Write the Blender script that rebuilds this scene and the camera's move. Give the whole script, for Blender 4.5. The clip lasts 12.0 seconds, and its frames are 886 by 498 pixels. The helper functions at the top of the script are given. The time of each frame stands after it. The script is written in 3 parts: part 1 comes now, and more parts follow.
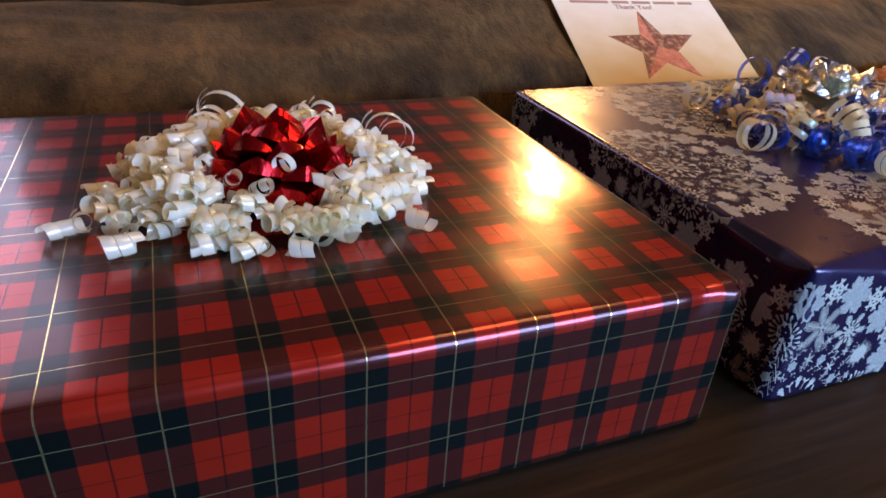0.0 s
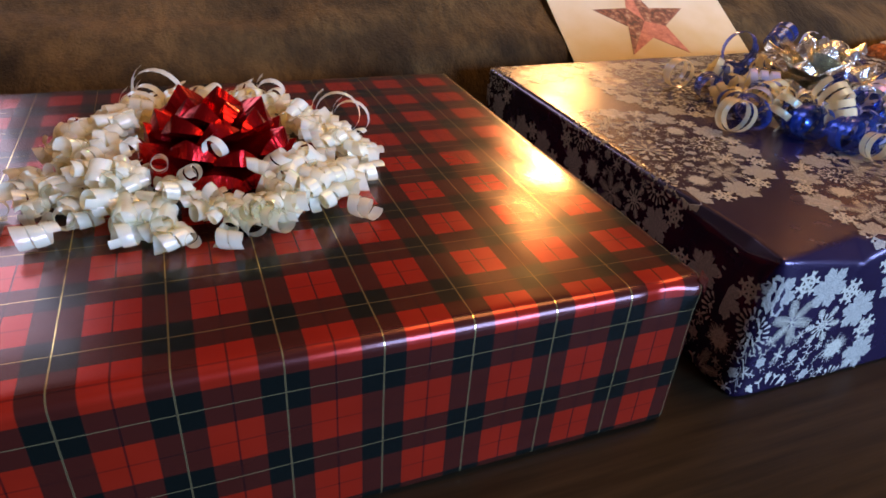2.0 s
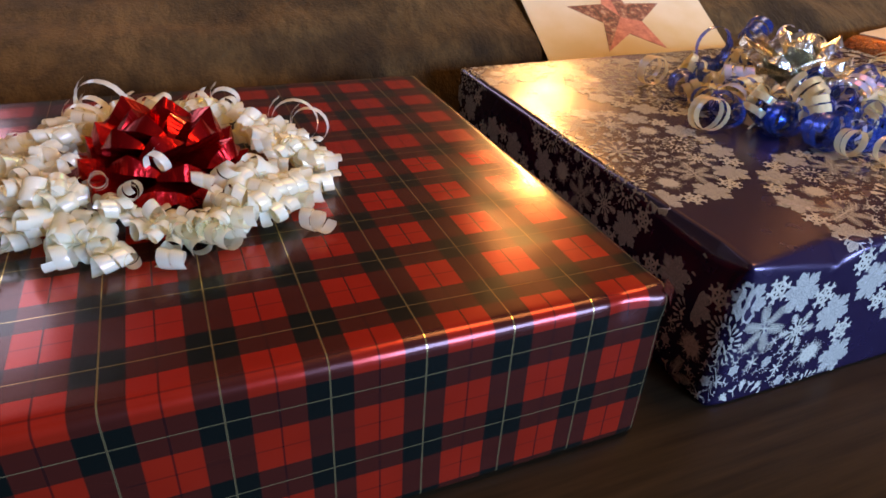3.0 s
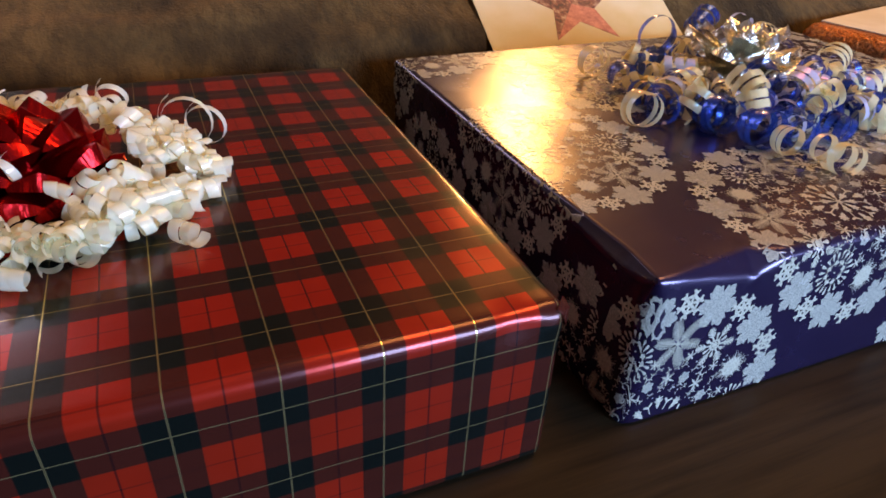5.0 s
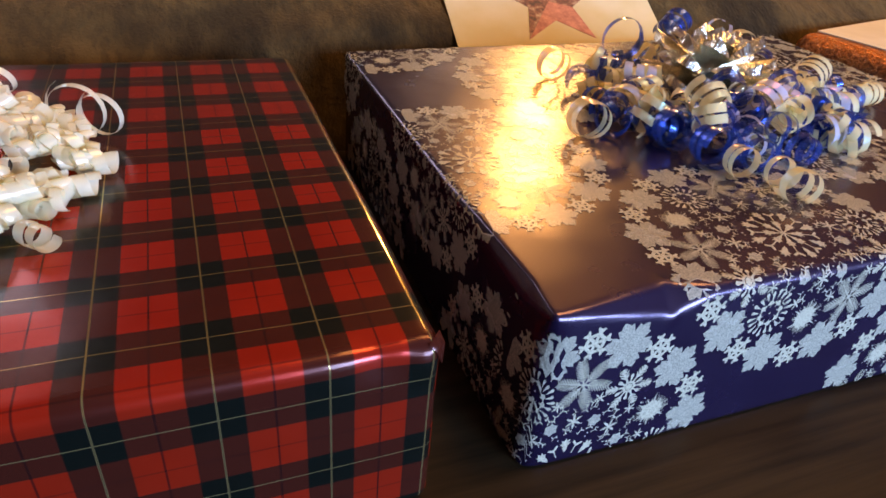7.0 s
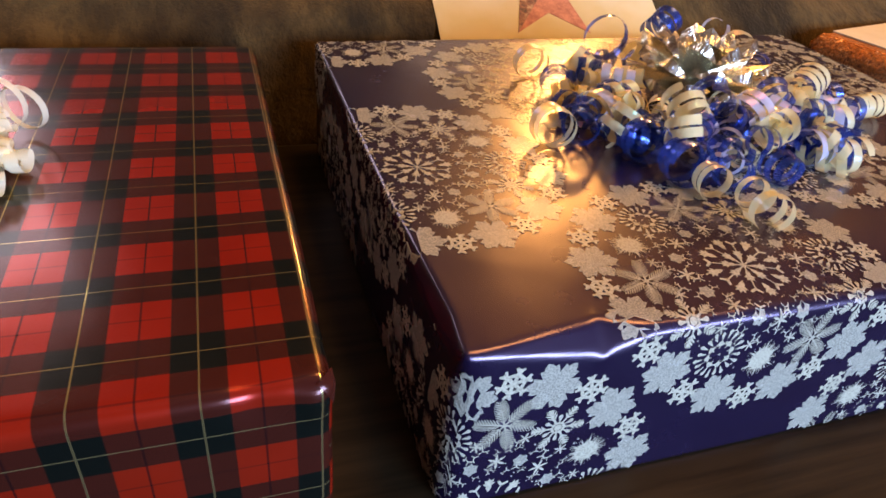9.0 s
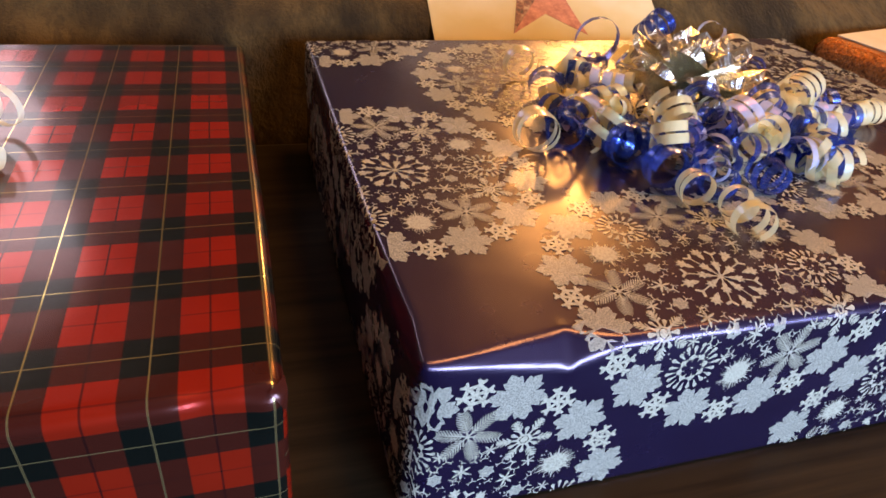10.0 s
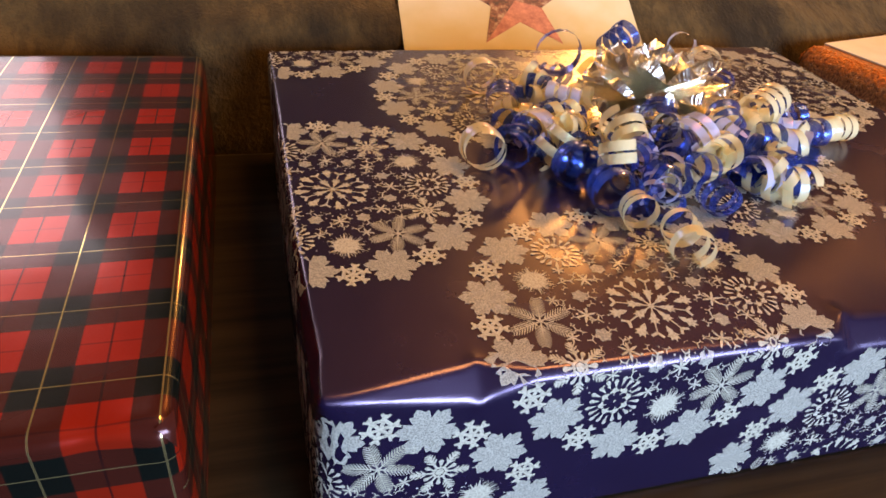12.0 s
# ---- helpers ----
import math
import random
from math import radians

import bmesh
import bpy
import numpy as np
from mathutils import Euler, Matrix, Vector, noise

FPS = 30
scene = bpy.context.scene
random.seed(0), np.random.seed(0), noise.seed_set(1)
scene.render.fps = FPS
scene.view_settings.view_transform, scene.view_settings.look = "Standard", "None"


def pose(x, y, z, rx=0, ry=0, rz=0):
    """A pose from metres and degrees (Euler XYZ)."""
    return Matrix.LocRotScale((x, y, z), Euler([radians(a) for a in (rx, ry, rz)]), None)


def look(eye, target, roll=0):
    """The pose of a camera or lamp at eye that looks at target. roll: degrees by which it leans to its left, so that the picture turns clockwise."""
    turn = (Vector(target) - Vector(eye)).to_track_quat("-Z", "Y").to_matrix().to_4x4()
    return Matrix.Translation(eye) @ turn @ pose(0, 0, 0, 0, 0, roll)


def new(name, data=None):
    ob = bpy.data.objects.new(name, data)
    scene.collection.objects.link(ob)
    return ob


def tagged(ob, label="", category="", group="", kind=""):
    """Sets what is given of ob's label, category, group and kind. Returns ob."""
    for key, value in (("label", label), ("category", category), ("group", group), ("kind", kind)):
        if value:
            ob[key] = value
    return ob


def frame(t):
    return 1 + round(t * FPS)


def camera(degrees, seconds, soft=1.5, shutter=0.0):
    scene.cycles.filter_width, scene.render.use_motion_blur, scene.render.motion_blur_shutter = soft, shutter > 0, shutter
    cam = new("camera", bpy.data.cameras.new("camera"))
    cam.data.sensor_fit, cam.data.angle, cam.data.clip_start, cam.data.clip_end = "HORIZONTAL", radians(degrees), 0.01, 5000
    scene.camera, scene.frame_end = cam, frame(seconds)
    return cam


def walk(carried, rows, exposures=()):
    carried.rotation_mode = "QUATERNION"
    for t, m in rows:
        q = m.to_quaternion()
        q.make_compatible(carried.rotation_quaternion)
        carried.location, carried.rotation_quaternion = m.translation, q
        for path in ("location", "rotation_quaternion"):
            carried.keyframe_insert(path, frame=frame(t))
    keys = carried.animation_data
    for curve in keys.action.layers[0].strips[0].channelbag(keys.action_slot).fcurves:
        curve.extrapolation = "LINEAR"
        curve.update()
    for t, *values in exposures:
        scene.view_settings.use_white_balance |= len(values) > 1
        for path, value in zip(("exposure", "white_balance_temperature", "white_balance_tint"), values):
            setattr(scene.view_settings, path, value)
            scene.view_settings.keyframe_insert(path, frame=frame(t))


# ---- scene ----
cam = camera(68.00, 12.0, 1.65)
PATH = [
    (0, (0.00064, 0.00840, 0.20021), (0.35173, 0.81331, -0.27817), 4.19),
    (0.5, (0.00538, 0.00976, 0.19947), (0.35448, 0.81291, -0.28332), 3.84),
    (1, (0.01369, 0.01144, 0.20003), (0.36237, 0.81169, -0.28786), 3.66),
    (1.5, (0.02176, 0.01301, 0.19890), (0.36497, 0.80817, -0.30103), 3.77),
    (2, (0.02873, 0.01566, 0.19838), (0.36992, 0.80552, -0.31123), 4.19),
    (2.5, (0.03761, 0.01866, 0.19874), (0.38467, 0.80546, -0.31165), 3.57),
    (4.5, (0.07512, 0.02572, 0.19996), (0.42545, 0.79991, -0.32722), 3.16),
    (5, (0.08945, 0.02656, 0.20007), (0.44637, 0.79426, -0.33214), 3.44),
    (5.5, (0.10356, 0.02952, 0.19805), (0.46075, 0.79092, -0.34294), 3.68),
    (6, (0.11549, 0.03059, 0.19755), (0.47131, 0.79129, -0.34535), 4.30),
    (6.5, (0.12816, 0.03093, 0.19773), (0.47651, 0.79679, -0.34274), 5.24),
    (8.5, (0.16984, 0.04563, 0.20110), (0.47475, 0.81267, -0.36341), 6.08),
    (9, (0.17960, 0.04410, 0.20269), (0.47976, 0.80936, -0.36677), 6.82),
    (9.5, (0.18810, 0.04271, 0.20448), (0.47275, 0.80911, -0.37138), 6.89),
    (10, (0.19474, 0.04440, 0.20409), (0.47758, 0.81336, -0.36924), 7.08),
    (10.5, (0.20061, 0.04635, 0.20567), (0.47817, 0.81642, -0.36875), 7.22),
    (11, (0.21120, 0.04659, 0.20639), (0.49118, 0.81156, -0.37363), 7.33),
    (11.5, (0.21997, 0.04648, 0.20924), (0.48795, 0.81413, -0.37292), 6.88),
    (12, (0.22704, 0.04541, 0.21226), (0.48711, 0.81813, -0.36677), 6.75),
]
EXPOSURES = [(0.0, 0.18, 6250, 26), (2.5, 0.24, 6800, 26), (6.0, 0.32, 7200, 22), (12.0, 0.54, 8500, 25)]
walk(cam, [(t, look(eye, target, roll)) for t, eye, target, roll in PATH], EXPOSURES)

# ---- world and light ----
world = bpy.data.worlds.new("world")
scene.world = world
world.use_nodes = True
wn = world.node_tree.nodes
sky = wn.new("ShaderNodeTexSky")
sky.sky_type, sky.sun_disc = "NISHITA", False
sky.sun_elevation, sky.sun_rotation = radians(18), radians(30)
world.node_tree.links.new(sky.outputs[0], wn["Background"].inputs[0])
wn["Background"].inputs[1].default_value = 0.05


def area(name, eye, target, sx, sy, power, colour):
    lamp = bpy.data.lights.new(name, "AREA")
    lamp.shape, lamp.size, lamp.size_y, lamp.energy, lamp.color = "RECTANGLE", sx, sy, power, colour
    ob = new(name, lamp)
    ob.matrix_world = look(eye, target)
    return ob


area("window_light_warm", (1.98, 3.12, 1.39), (1.98, 0.0, 1.39), 0.20, 0.25, 38, (1.0, 0.52, 0.13))
area("window_light_side", (3.52, 2.37, 2.00), (0.4, 0.3, 0.1), 0.17, 0.17, 0.75, (1.0, 0.46, 0.12))
area("window_light_cool", (-1.15, 3.12, 1.58), (-1.15, 0.0, 1.58), 1.0, 1.2, 17, (0.74, 0.80, 1.0))
area("window_light_front", (1.30, -1.92, 0.43), (1.30, 0.0, 0.40), 1.5, 0.95, 166, (0.27, 0.51, 1.0))
area("ceiling_lamp_light", (1.15, 0.20, 2.20), (1.15, 0.20, 0.0), 0.95, 0.95, 29, (1.0, 0.57, 0.17))


# ---- materials ----
def mat(name, colour=(0.5, 0.5, 0.5), rough=0.5, metal=0.0, **more):
    m = bpy.data.materials.new(name)
    m.use_nodes = True
    b = m.node_tree.nodes["Principled BSDF"]
    b.inputs["Base Color"].default_value = (*colour, 1)
    b.inputs["Roughness"].default_value = rough
    b.inputs["Metallic"].default_value = metal
    for k, v in more.items():
        b.inputs[k.replace("_", " ")].default_value = v
    return m, m.node_tree, b


def node(nt, kind, **inputs):
    n = nt.nodes.new(kind)
    for k, v in inputs.items():
        n.inputs[k.replace("_", " ")].default_value = v
    return n


def maths(nt, op, a, b=None, c=None):
    n = nt.nodes.new("ShaderNodeMath")
    n.operation = op
    for i, v in enumerate((a, b, c)):
        if v is None:
            continue
        if isinstance(v, (int, float)):
            n.inputs[i].default_value = v
        else:
            nt.links.new(v, n.inputs[i])
    return n.outputs[0]


def mix(nt, fac, a, b):
    n = nt.nodes.new("ShaderNodeMix")
    n.data_type = "RGBA"
    for i, v in ((0, fac), (6, a), (7, b)):
        if isinstance(v, tuple):
            n.inputs[i].default_value = (*v, 1)
        elif isinstance(v, (int, float)):
            n.inputs[i].default_value = v
        else:
            nt.links.new(v, n.inputs[i])
    return n.outputs[2]


def noise_tex(nt, scale, detail=4, coords="Object", stretch=(1, 1, 1), rough=0.5):
    tc = nt.nodes.new("ShaderNodeTexCoord")
    mp = nt.nodes.new("ShaderNodeMapping")
    mp.inputs["Scale"].default_value = stretch
    nt.links.new(tc.outputs[coords], mp.inputs[0])
    n = nt.nodes.new("ShaderNodeTexNoise")
    n.inputs["Scale"].default_value, n.inputs["Detail"].default_value = scale, detail
    n.inputs["Roughness"].default_value = rough
    nt.links.new(mp.outputs[0], n.inputs[0])
    return n.outputs[0]


def ramp(nt, fac, *stops):
    n = nt.nodes.new("ShaderNodeValToRGB")
    els = n.color_ramp.elements
    while len(els) < len(stops):
        els.new(0.5)
    for e, (p, c) in zip(els, stops):
        e.position, e.color = p, (*c, 1) if isinstance(c, tuple) else (c, c, c, 1)
    nt.links.new(fac, n.inputs[0])
    return n.outputs[0]


def bump(nt, b, height, strength, distance):
    n = nt.nodes.new("ShaderNodeBump")
    n.inputs["Strength"].default_value, n.inputs["Distance"].default_value = strength, distance
    nt.links.new(height, n.inputs["Height"])
    nt.links.new(n.outputs[0], b.inputs["Normal"])


PERIOD, GOLD_U, GOLD_V = 0.0303, 0.1675, 0.184


def tartan():
    m, nt, b = mat("tartan_paper", rough=0.16)
    uv = nt.nodes.new("ShaderNodeUVMap")
    sep = nt.nodes.new("ShaderNodeSeparateXYZ")
    nt.links.new(uv.outputs[0], sep.inputs[0])
    off = []
    for out, start in ((sep.outputs[0], GOLD_U), (sep.outputs[1], GOLD_V)):
        f = maths(nt, "FRACT", maths(nt, "ADD", maths(nt, "DIVIDE", maths(nt, "SUBTRACT", out, start), PERIOD), 100.5))
        off.append(maths(nt, "ABSOLUTE", maths(nt, "SUBTRACT", f, 0.5)))
    soft = lambda d, at, w: maths(nt, "MULTIPLY_ADD", maths(nt, "SUBTRACT", at, d), 1 / w, 0.5)
    clamp = lambda v: maths(nt, "MINIMUM", maths(nt, "MAXIMUM", v, 0.0), 1.0)
    gu, gv = (clamp(soft(d, 0.235, 0.012)) for d in off)
    both, one = maths(nt, "MULTIPLY", gu, gv), maths(nt, "MAXIMUM", gu, gv)
    wear = noise_tex(nt, 60, 5, "UV")
    red = mix(nt, wear, (0.29, 0.0140, 0.0044), (0.39, 0.020, 0.0064))
    col = mix(nt, one, red, (0.068, 0.0120, 0.0068))
    col = mix(nt, both, col, (0.005, 0.0082, 0.006))
    for d, dark in zip(off, (0.72, 0.42)):
        line = clamp(maths(nt, "MULTIPLY_ADD", maths(nt, "SUBTRACT", d, 0.490), 1 / 0.008, 0.5))
        col = mix(nt, maths(nt, "MULTIPLY", line, dark), col, (0.02, 0.006, 0.006))
    g1, g2 = clamp(soft(off[0], 0.0062, 0.008)), clamp(soft(off[1], 0.0042, 0.007))
    gold = maths(nt, "MAXIMUM", maths(nt, "MULTIPLY", g1, 0.90), maths(nt, "MULTIPLY", g2, 0.72))
    col = mix(nt, gold, col, (0.58, 0.45, 0.18))
    nt.links.new(col, b.inputs["Base Color"])
    nt.links.new(maths(nt, "MULTIPLY_ADD", gold, 0.54, 0.44), b.inputs["Metallic"])
    b.inputs["Coat Weight"].default_value, b.inputs["Coat Roughness"].default_value = 0.22, 0.10
    b.inputs["IOR"].default_value = 1.40
    b.inputs["Specular Tint"].default_value = (1.0, 0.86, 0.84, 1)
    nt.links.new(maths(nt, "MULTIPLY_ADD", gold, -0.16, maths(nt, "MULTIPLY_ADD", wear, 0.10, 0.19)), b.inputs["Roughness"])
    bump(nt, b, noise_tex(nt, 24, 2), 0.11, 0.004)
    return m


def foil_sheen(nt, b, ior):
    """The gloss that the navy paper and the print on it share."""
    b.inputs["IOR"].default_value = ior
    b.inputs["Specular Tint"].default_value = (1.0, 0.70, 0.92, 1)
    wear = noise_tex(nt, 45, 5)
    nt.links.new(maths(nt, "MULTIPLY_ADD", wear, 0.08, 0.225), b.inputs["Roughness"])
    bump(nt, b, noise_tex(nt, 20, 2), 0.16, 0.004)
    return wear


def foil_paper():
    m, nt, b = mat("navy_foil_paper")
    wear = foil_sheen(nt, b, 1.8)
    nt.links.new(mix(nt, wear, (0.0036, 0.0027, 0.0125), (0.0060, 0.0042, 0.021)), b.inputs["Base Color"])
    return m


def print_mat(name, colour, lacy):
    m, nt, b = mat(name, colour)
    foil_sheen(nt, b, 1.5)
    fine = noise_tex(nt, 1400, 3)
    col = ramp(nt, fine, (0.36, tuple(c * 0.62 for c in colour)), (0.54, colour))
    if lacy:
        tc = nt.nodes.new("ShaderNodeTexCoord")
        cells = node(nt, "ShaderNodeTexVoronoi", Scale=1150.0)
        cells.feature = "DISTANCE_TO_EDGE"
        nt.links.new(tc.outputs["Object"], cells.inputs["Vector"])
        col = mix(nt, ramp(nt, cells.outputs["Distance"], (0.05, 0.0), (0.22, 1.0)), col, tuple(c * 0.55 for c in colour))
    nt.links.new(col, b.inputs["Base Color"])
    return m


def sofa_mat():
    m, nt, b = mat("brown_suede", rough=0.9)
    big = noise_tex(nt, 11, 8, stretch=(1.5, 0.8, 0.9), rough=0.64)
    fine = noise_tex(nt, 420, 4)
    mid = noise_tex(nt, 60, 5, stretch=(1.3, 0.6, 0.8), rough=0.65)
    col = ramp(nt, big, (0.36, (0.022, 0.0125, 0.0042)), (0.46, (0.078, 0.043, 0.0120)), (0.64, (0.150, 0.084, 0.0240)))
    col = mix(nt, maths(nt, "MULTIPLY", mid, 0.22), col, (0.060, 0.036, 0.014))
    nap = ramp(nt, noise_tex(nt, 85, 6, stretch=(1.2, 0.5, 0.8), rough=0.7), (0.44, 1.0), (0.54, 0.0))
    col = mix(nt, maths(nt, "MULTIPLY", nap, 0.42), col, (0.026, 0.0150, 0.0058))
    smudge = ramp(nt, noise_tex(nt, 9, 3, stretch=(1.0, 1.6, 1.6), rough=0.45), (0.54, 0.0), (0.64, 1.0))
    col = mix(nt, maths(nt, "MULTIPLY", smudge, 0.55), col, (0.020, 0.0115, 0.0042))
    nt.links.new(col, b.inputs["Base Color"])
    b.inputs["Sheen Weight"].default_value, b.inputs["Sheen Roughness"].default_value = 0.16, 0.5
    b.inputs["Sheen Tint"].default_value = (0.5, 0.31, 0.12, 1)
    b.inputs["Specular IOR Level"].default_value = 0.15
    bump(nt, b, maths(nt, "ADD", maths(nt, "MULTIPLY", fine, 0.22), maths(nt, "MULTIPLY", mid, 0.8)), 0.7, 0.006)
    return m


def table_mat():
    m, nt, b = mat("dark_polished_wood", rough=0.25)
    b.inputs["Specular IOR Level"].default_value = 0.11
    grain = noise_tex(nt, 30, 6, stretch=(0.25, 4, 1), rough=0.6)
    broad = noise_tex(nt, 7, 3, stretch=(0.5, 1.5, 1))
    col = ramp(nt, grain, (0.35, (0.011, 0.0066, 0.003)), (0.6, (0.046, 0.028, 0.012)))
    nt.links.new(mix(nt, broad, col, (0.022, 0.0135, 0.006)), b.inputs["Base Color"])
    nt.links.new(maths(nt, "MULTIPLY_ADD", broad, 0.25, 0.26), b.inputs["Roughness"])
    bump(nt, b, grain, 0.12, 0.001)
    return m


def pearl(name, colour, thickness, clear=0.12):
    m, nt, b = mat(name, colour, 0.22, 0.0)
    b.inputs["IOR"].default_value = 2.0
    b.inputs["Thin Film Thickness"].default_value = thickness
    b.inputs["Thin Film IOR"].default_value = 1.45
    b.inputs["Coat Weight"].default_value, b.inputs["Coat Roughness"].default_value = 0.9, 0.09
    bump(nt, b, noise_tex(nt, 260, 2), 0.35, 0.0012)
    tr = node(nt, "ShaderNodeBsdfTranslucent", Color=(*colour, 1))
    mx = node(nt, "ShaderNodeMixShader", Fac=0.35)
    nt.links.new(b.outputs[0], mx.inputs[1])
    nt.links.new(tr.outputs[0], mx.inputs[2])
    see = node(nt, "ShaderNodeBsdfTransparent", Color=(*(0.4 + 0.6 * c for c in colour), 1))
    film = node(nt, "ShaderNodeMixShader", Fac=clear)
    nt.links.new(mx.outputs[0], film.inputs[1])
    nt.links.new(see.outputs[0], film.inputs[2])
    nt.links.new(film.outputs[0], nt.nodes["Material Output"].inputs[0])
    return m


M_TARTAN, M_FOIL, M_SOFA, M_TABLE = tartan(), foil_paper(), sofa_mat(), table_mat()
M_FLAKE = print_mat("silver_print", (0.49, 0.445, 0.310), False)
M_LEAF = print_mat("frosted_print", (0.42, 0.39, 0.290), True)
M_PEARL = pearl("pearl_ribbon", (0.98, 0.89, 0.62), 420, 0.22)
M_CREAM = pearl("cream_ribbon", (0.98, 0.83, 0.44), 360, 0.2)
M_BLUE = pearl("blue_ribbon", (0.03, 0.095, 0.44), 330, 0.28)
M_BLUE.node_tree.nodes["Principled BSDF"].inputs["Metallic"].default_value = 0.7
M_CLEAR = pearl("violet_pearl_ribbon", (0.70, 0.70, 0.84), 520, 0.25)
M_REDBOW, _nt, _b = mat("red_foil", (0.42, 0.008, 0.007), 0.24, 0.92)
bump(_nt, _b, noise_tex(_nt, 240, 2, stretch=(0.12, 1.5, 0.5)), 0.35, 0.002)
M_SILVER, _nt, _b = mat("silver_gold_foil", (0.93, 0.85, 0.67), 0.25, 1.0)
bump(_nt, _b, noise_tex(_nt, 240, 2, stretch=(0.10, 1.8, 0.5)), 1.0, 0.0022)
M_CARD, _nt, _b = mat("cream_card", (0.78, 0.70, 0.52), 0.45)
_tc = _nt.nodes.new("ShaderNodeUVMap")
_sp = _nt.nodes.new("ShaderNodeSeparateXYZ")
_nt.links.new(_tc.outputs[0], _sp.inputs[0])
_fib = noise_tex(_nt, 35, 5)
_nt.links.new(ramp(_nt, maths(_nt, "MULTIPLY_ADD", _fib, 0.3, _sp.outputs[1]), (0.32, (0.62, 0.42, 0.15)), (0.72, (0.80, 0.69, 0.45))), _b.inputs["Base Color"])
M_STAR, _nt, _b = mat("rust_print", (0.40, 0.10, 0.04), 0.5)
_nt.links.new(ramp(_nt, noise_tex(_nt, 160, 5, rough=0.7), (0.40, (0.10, 0.035, 0.02)), (0.52, (0.28, 0.085, 0.04)), (0.66, (0.58, 0.33, 0.17))), _b.inputs["Base Color"])
M_STAR_LIGHT, _nt, _b = mat("bright_rust_print", (0.62, 0.17, 0.08), 0.5)
_nt.links.new(ramp(_nt, noise_tex(_nt, 120, 5, rough=0.7), (0.35, (0.42, 0.10, 0.05)), (0.62, (0.70, 0.24, 0.12))), _b.inputs["Base Color"])
M_INK, _, _ = mat("faded_ink", (0.40, 0.20, 0.12), 0.6)
M_COPPER, _nt, _b = mat("copper_sequin", (0.62, 0.20, 0.055), 0.34, 1.0)
bump(_nt, _b, noise_tex(_nt, 900, 2), 0.8, 0.002)
M_COPPER_SIDE, _nt, _b = mat("copper_fabric", (0.50, 0.17, 0.055), 0.34, 0.85)
_weave = noise_tex(_nt, 800, 3, stretch=(0.5, 1.2, 0.5))
_nt.links.new(ramp(_nt, _weave, (0.35, (0.20, 0.055, 0.016)), (0.65, (0.62, 0.22, 0.07))), _b.inputs["Base Color"])
bump(_nt, _b, _weave, 0.8, 0.002)
M_IVORY, _nt, _b = mat("ivory_paper", (0.80, 0.74, 0.60), 0.5)
_nt.links.new(ramp(_nt, noise_tex(_nt, 30, 4), (0.3, (0.72, 0.65, 0.50)), (0.7, (0.84, 0.78, 0.66))), _b.inputs["Base Color"])
M_WALL, _nt, _b = mat("wall_paint", (0.30, 0.25, 0.20), 0.8)
_nt.links.new(ramp(_nt, noise_tex(_nt, 3, 5), (0.3, (0.19, 0.115, 0.060)), (0.7, (0.24, 0.15, 0.085))), _b.inputs["Base Color"])
M_FLOOR, _nt, _b = mat("floor_boards", (0.10, 0.06, 0.035), 0.4)
_nt.links.new(ramp(_nt, noise_tex(_nt, 6, 5, stretch=(0.3, 5, 1)), (0.3, (0.06, 0.035, 0.02)), (0.7, (0.14, 0.085, 0.05))), _b.inputs["Base Color"])
M_CEIL, _nt, _b = mat("ceiling_paint", (0.55, 0.52, 0.47), 0.9)
_nt.links.new(ramp(_nt, noise_tex(_nt, 4, 5), (0.3, (0.30, 0.21, 0.13)), (0.7, (0.36, 0.26, 0.17))), _b.inputs["Base Color"])


# ---- mesh helpers ----
def obj(name, bm, material, parent=None, label="", smooth=True):
    me = bpy.data.meshes.new(name)
    bm.to_mesh(me)
    bm.free()
    me.materials.append(material)
    for p in me.polygons:
        p.use_smooth = smooth
    ob = new(name, me)
    if parent:
        ob.parent = parent
    if label:
        ob["label"] = label
    return ob


def part(name, bm, material, parent, label="", smooth=True):
    return obj(name, bm, material, parent, label, smooth)


def block(x0, x1, y0, y1, z0, z1, r=0.0, seg=3):
    bm = bmesh.new()
    bmesh.ops.create_cube(bm, size=1)
    for v in bm.verts:
        v.co = ((x0 + x1) / 2 + v.co.x * (x1 - x0), (y0 + y1) / 2 + v.co.y * (y1 - y0), (z0 + z1) / 2 + v.co.z * (z1 - z0))
    if r:
        bmesh.ops.bevel(bm, geom=bm.edges[:], offset=r, segments=seg, profile=0.5, affect="EDGES")
    return bm


# ---- the room ----
ROOM = (-3.2, 3.75, -2.08, 3.3, -0.45, 2.3)


def wall_with_openings(name, along, at, thick, lo, hi, z0, z1, holes, label):
    """A wall along x or y; holes: (from, to, sill, head)."""
    bm = bmesh.new()

    def add(a0, a1, b0, b1):
        if a1 - a0 < 1e-4 or b1 - b0 < 1e-4:
            return
        box = block(a0, a1, at, at + thick, b0, b1) if along == "x" else block(at, at + thick, a0, a1, b0, b1)
        me = bpy.data.meshes.new("piece")
        box.to_mesh(me)
        box.free()
        bm.from_mesh(me)
        bpy.data.meshes.remove(me)

    cur = lo
    for a, b, s, h in sorted(holes):
        add(cur, a, z0, z1)
        add(a, b, z0, s)
        add(a, b, h, z1)
        cur = b
    add(cur, hi, z0, z1)
    return tagged(obj(name, bm, M_WALL, smooth=False), label, "wall", kind="structure")


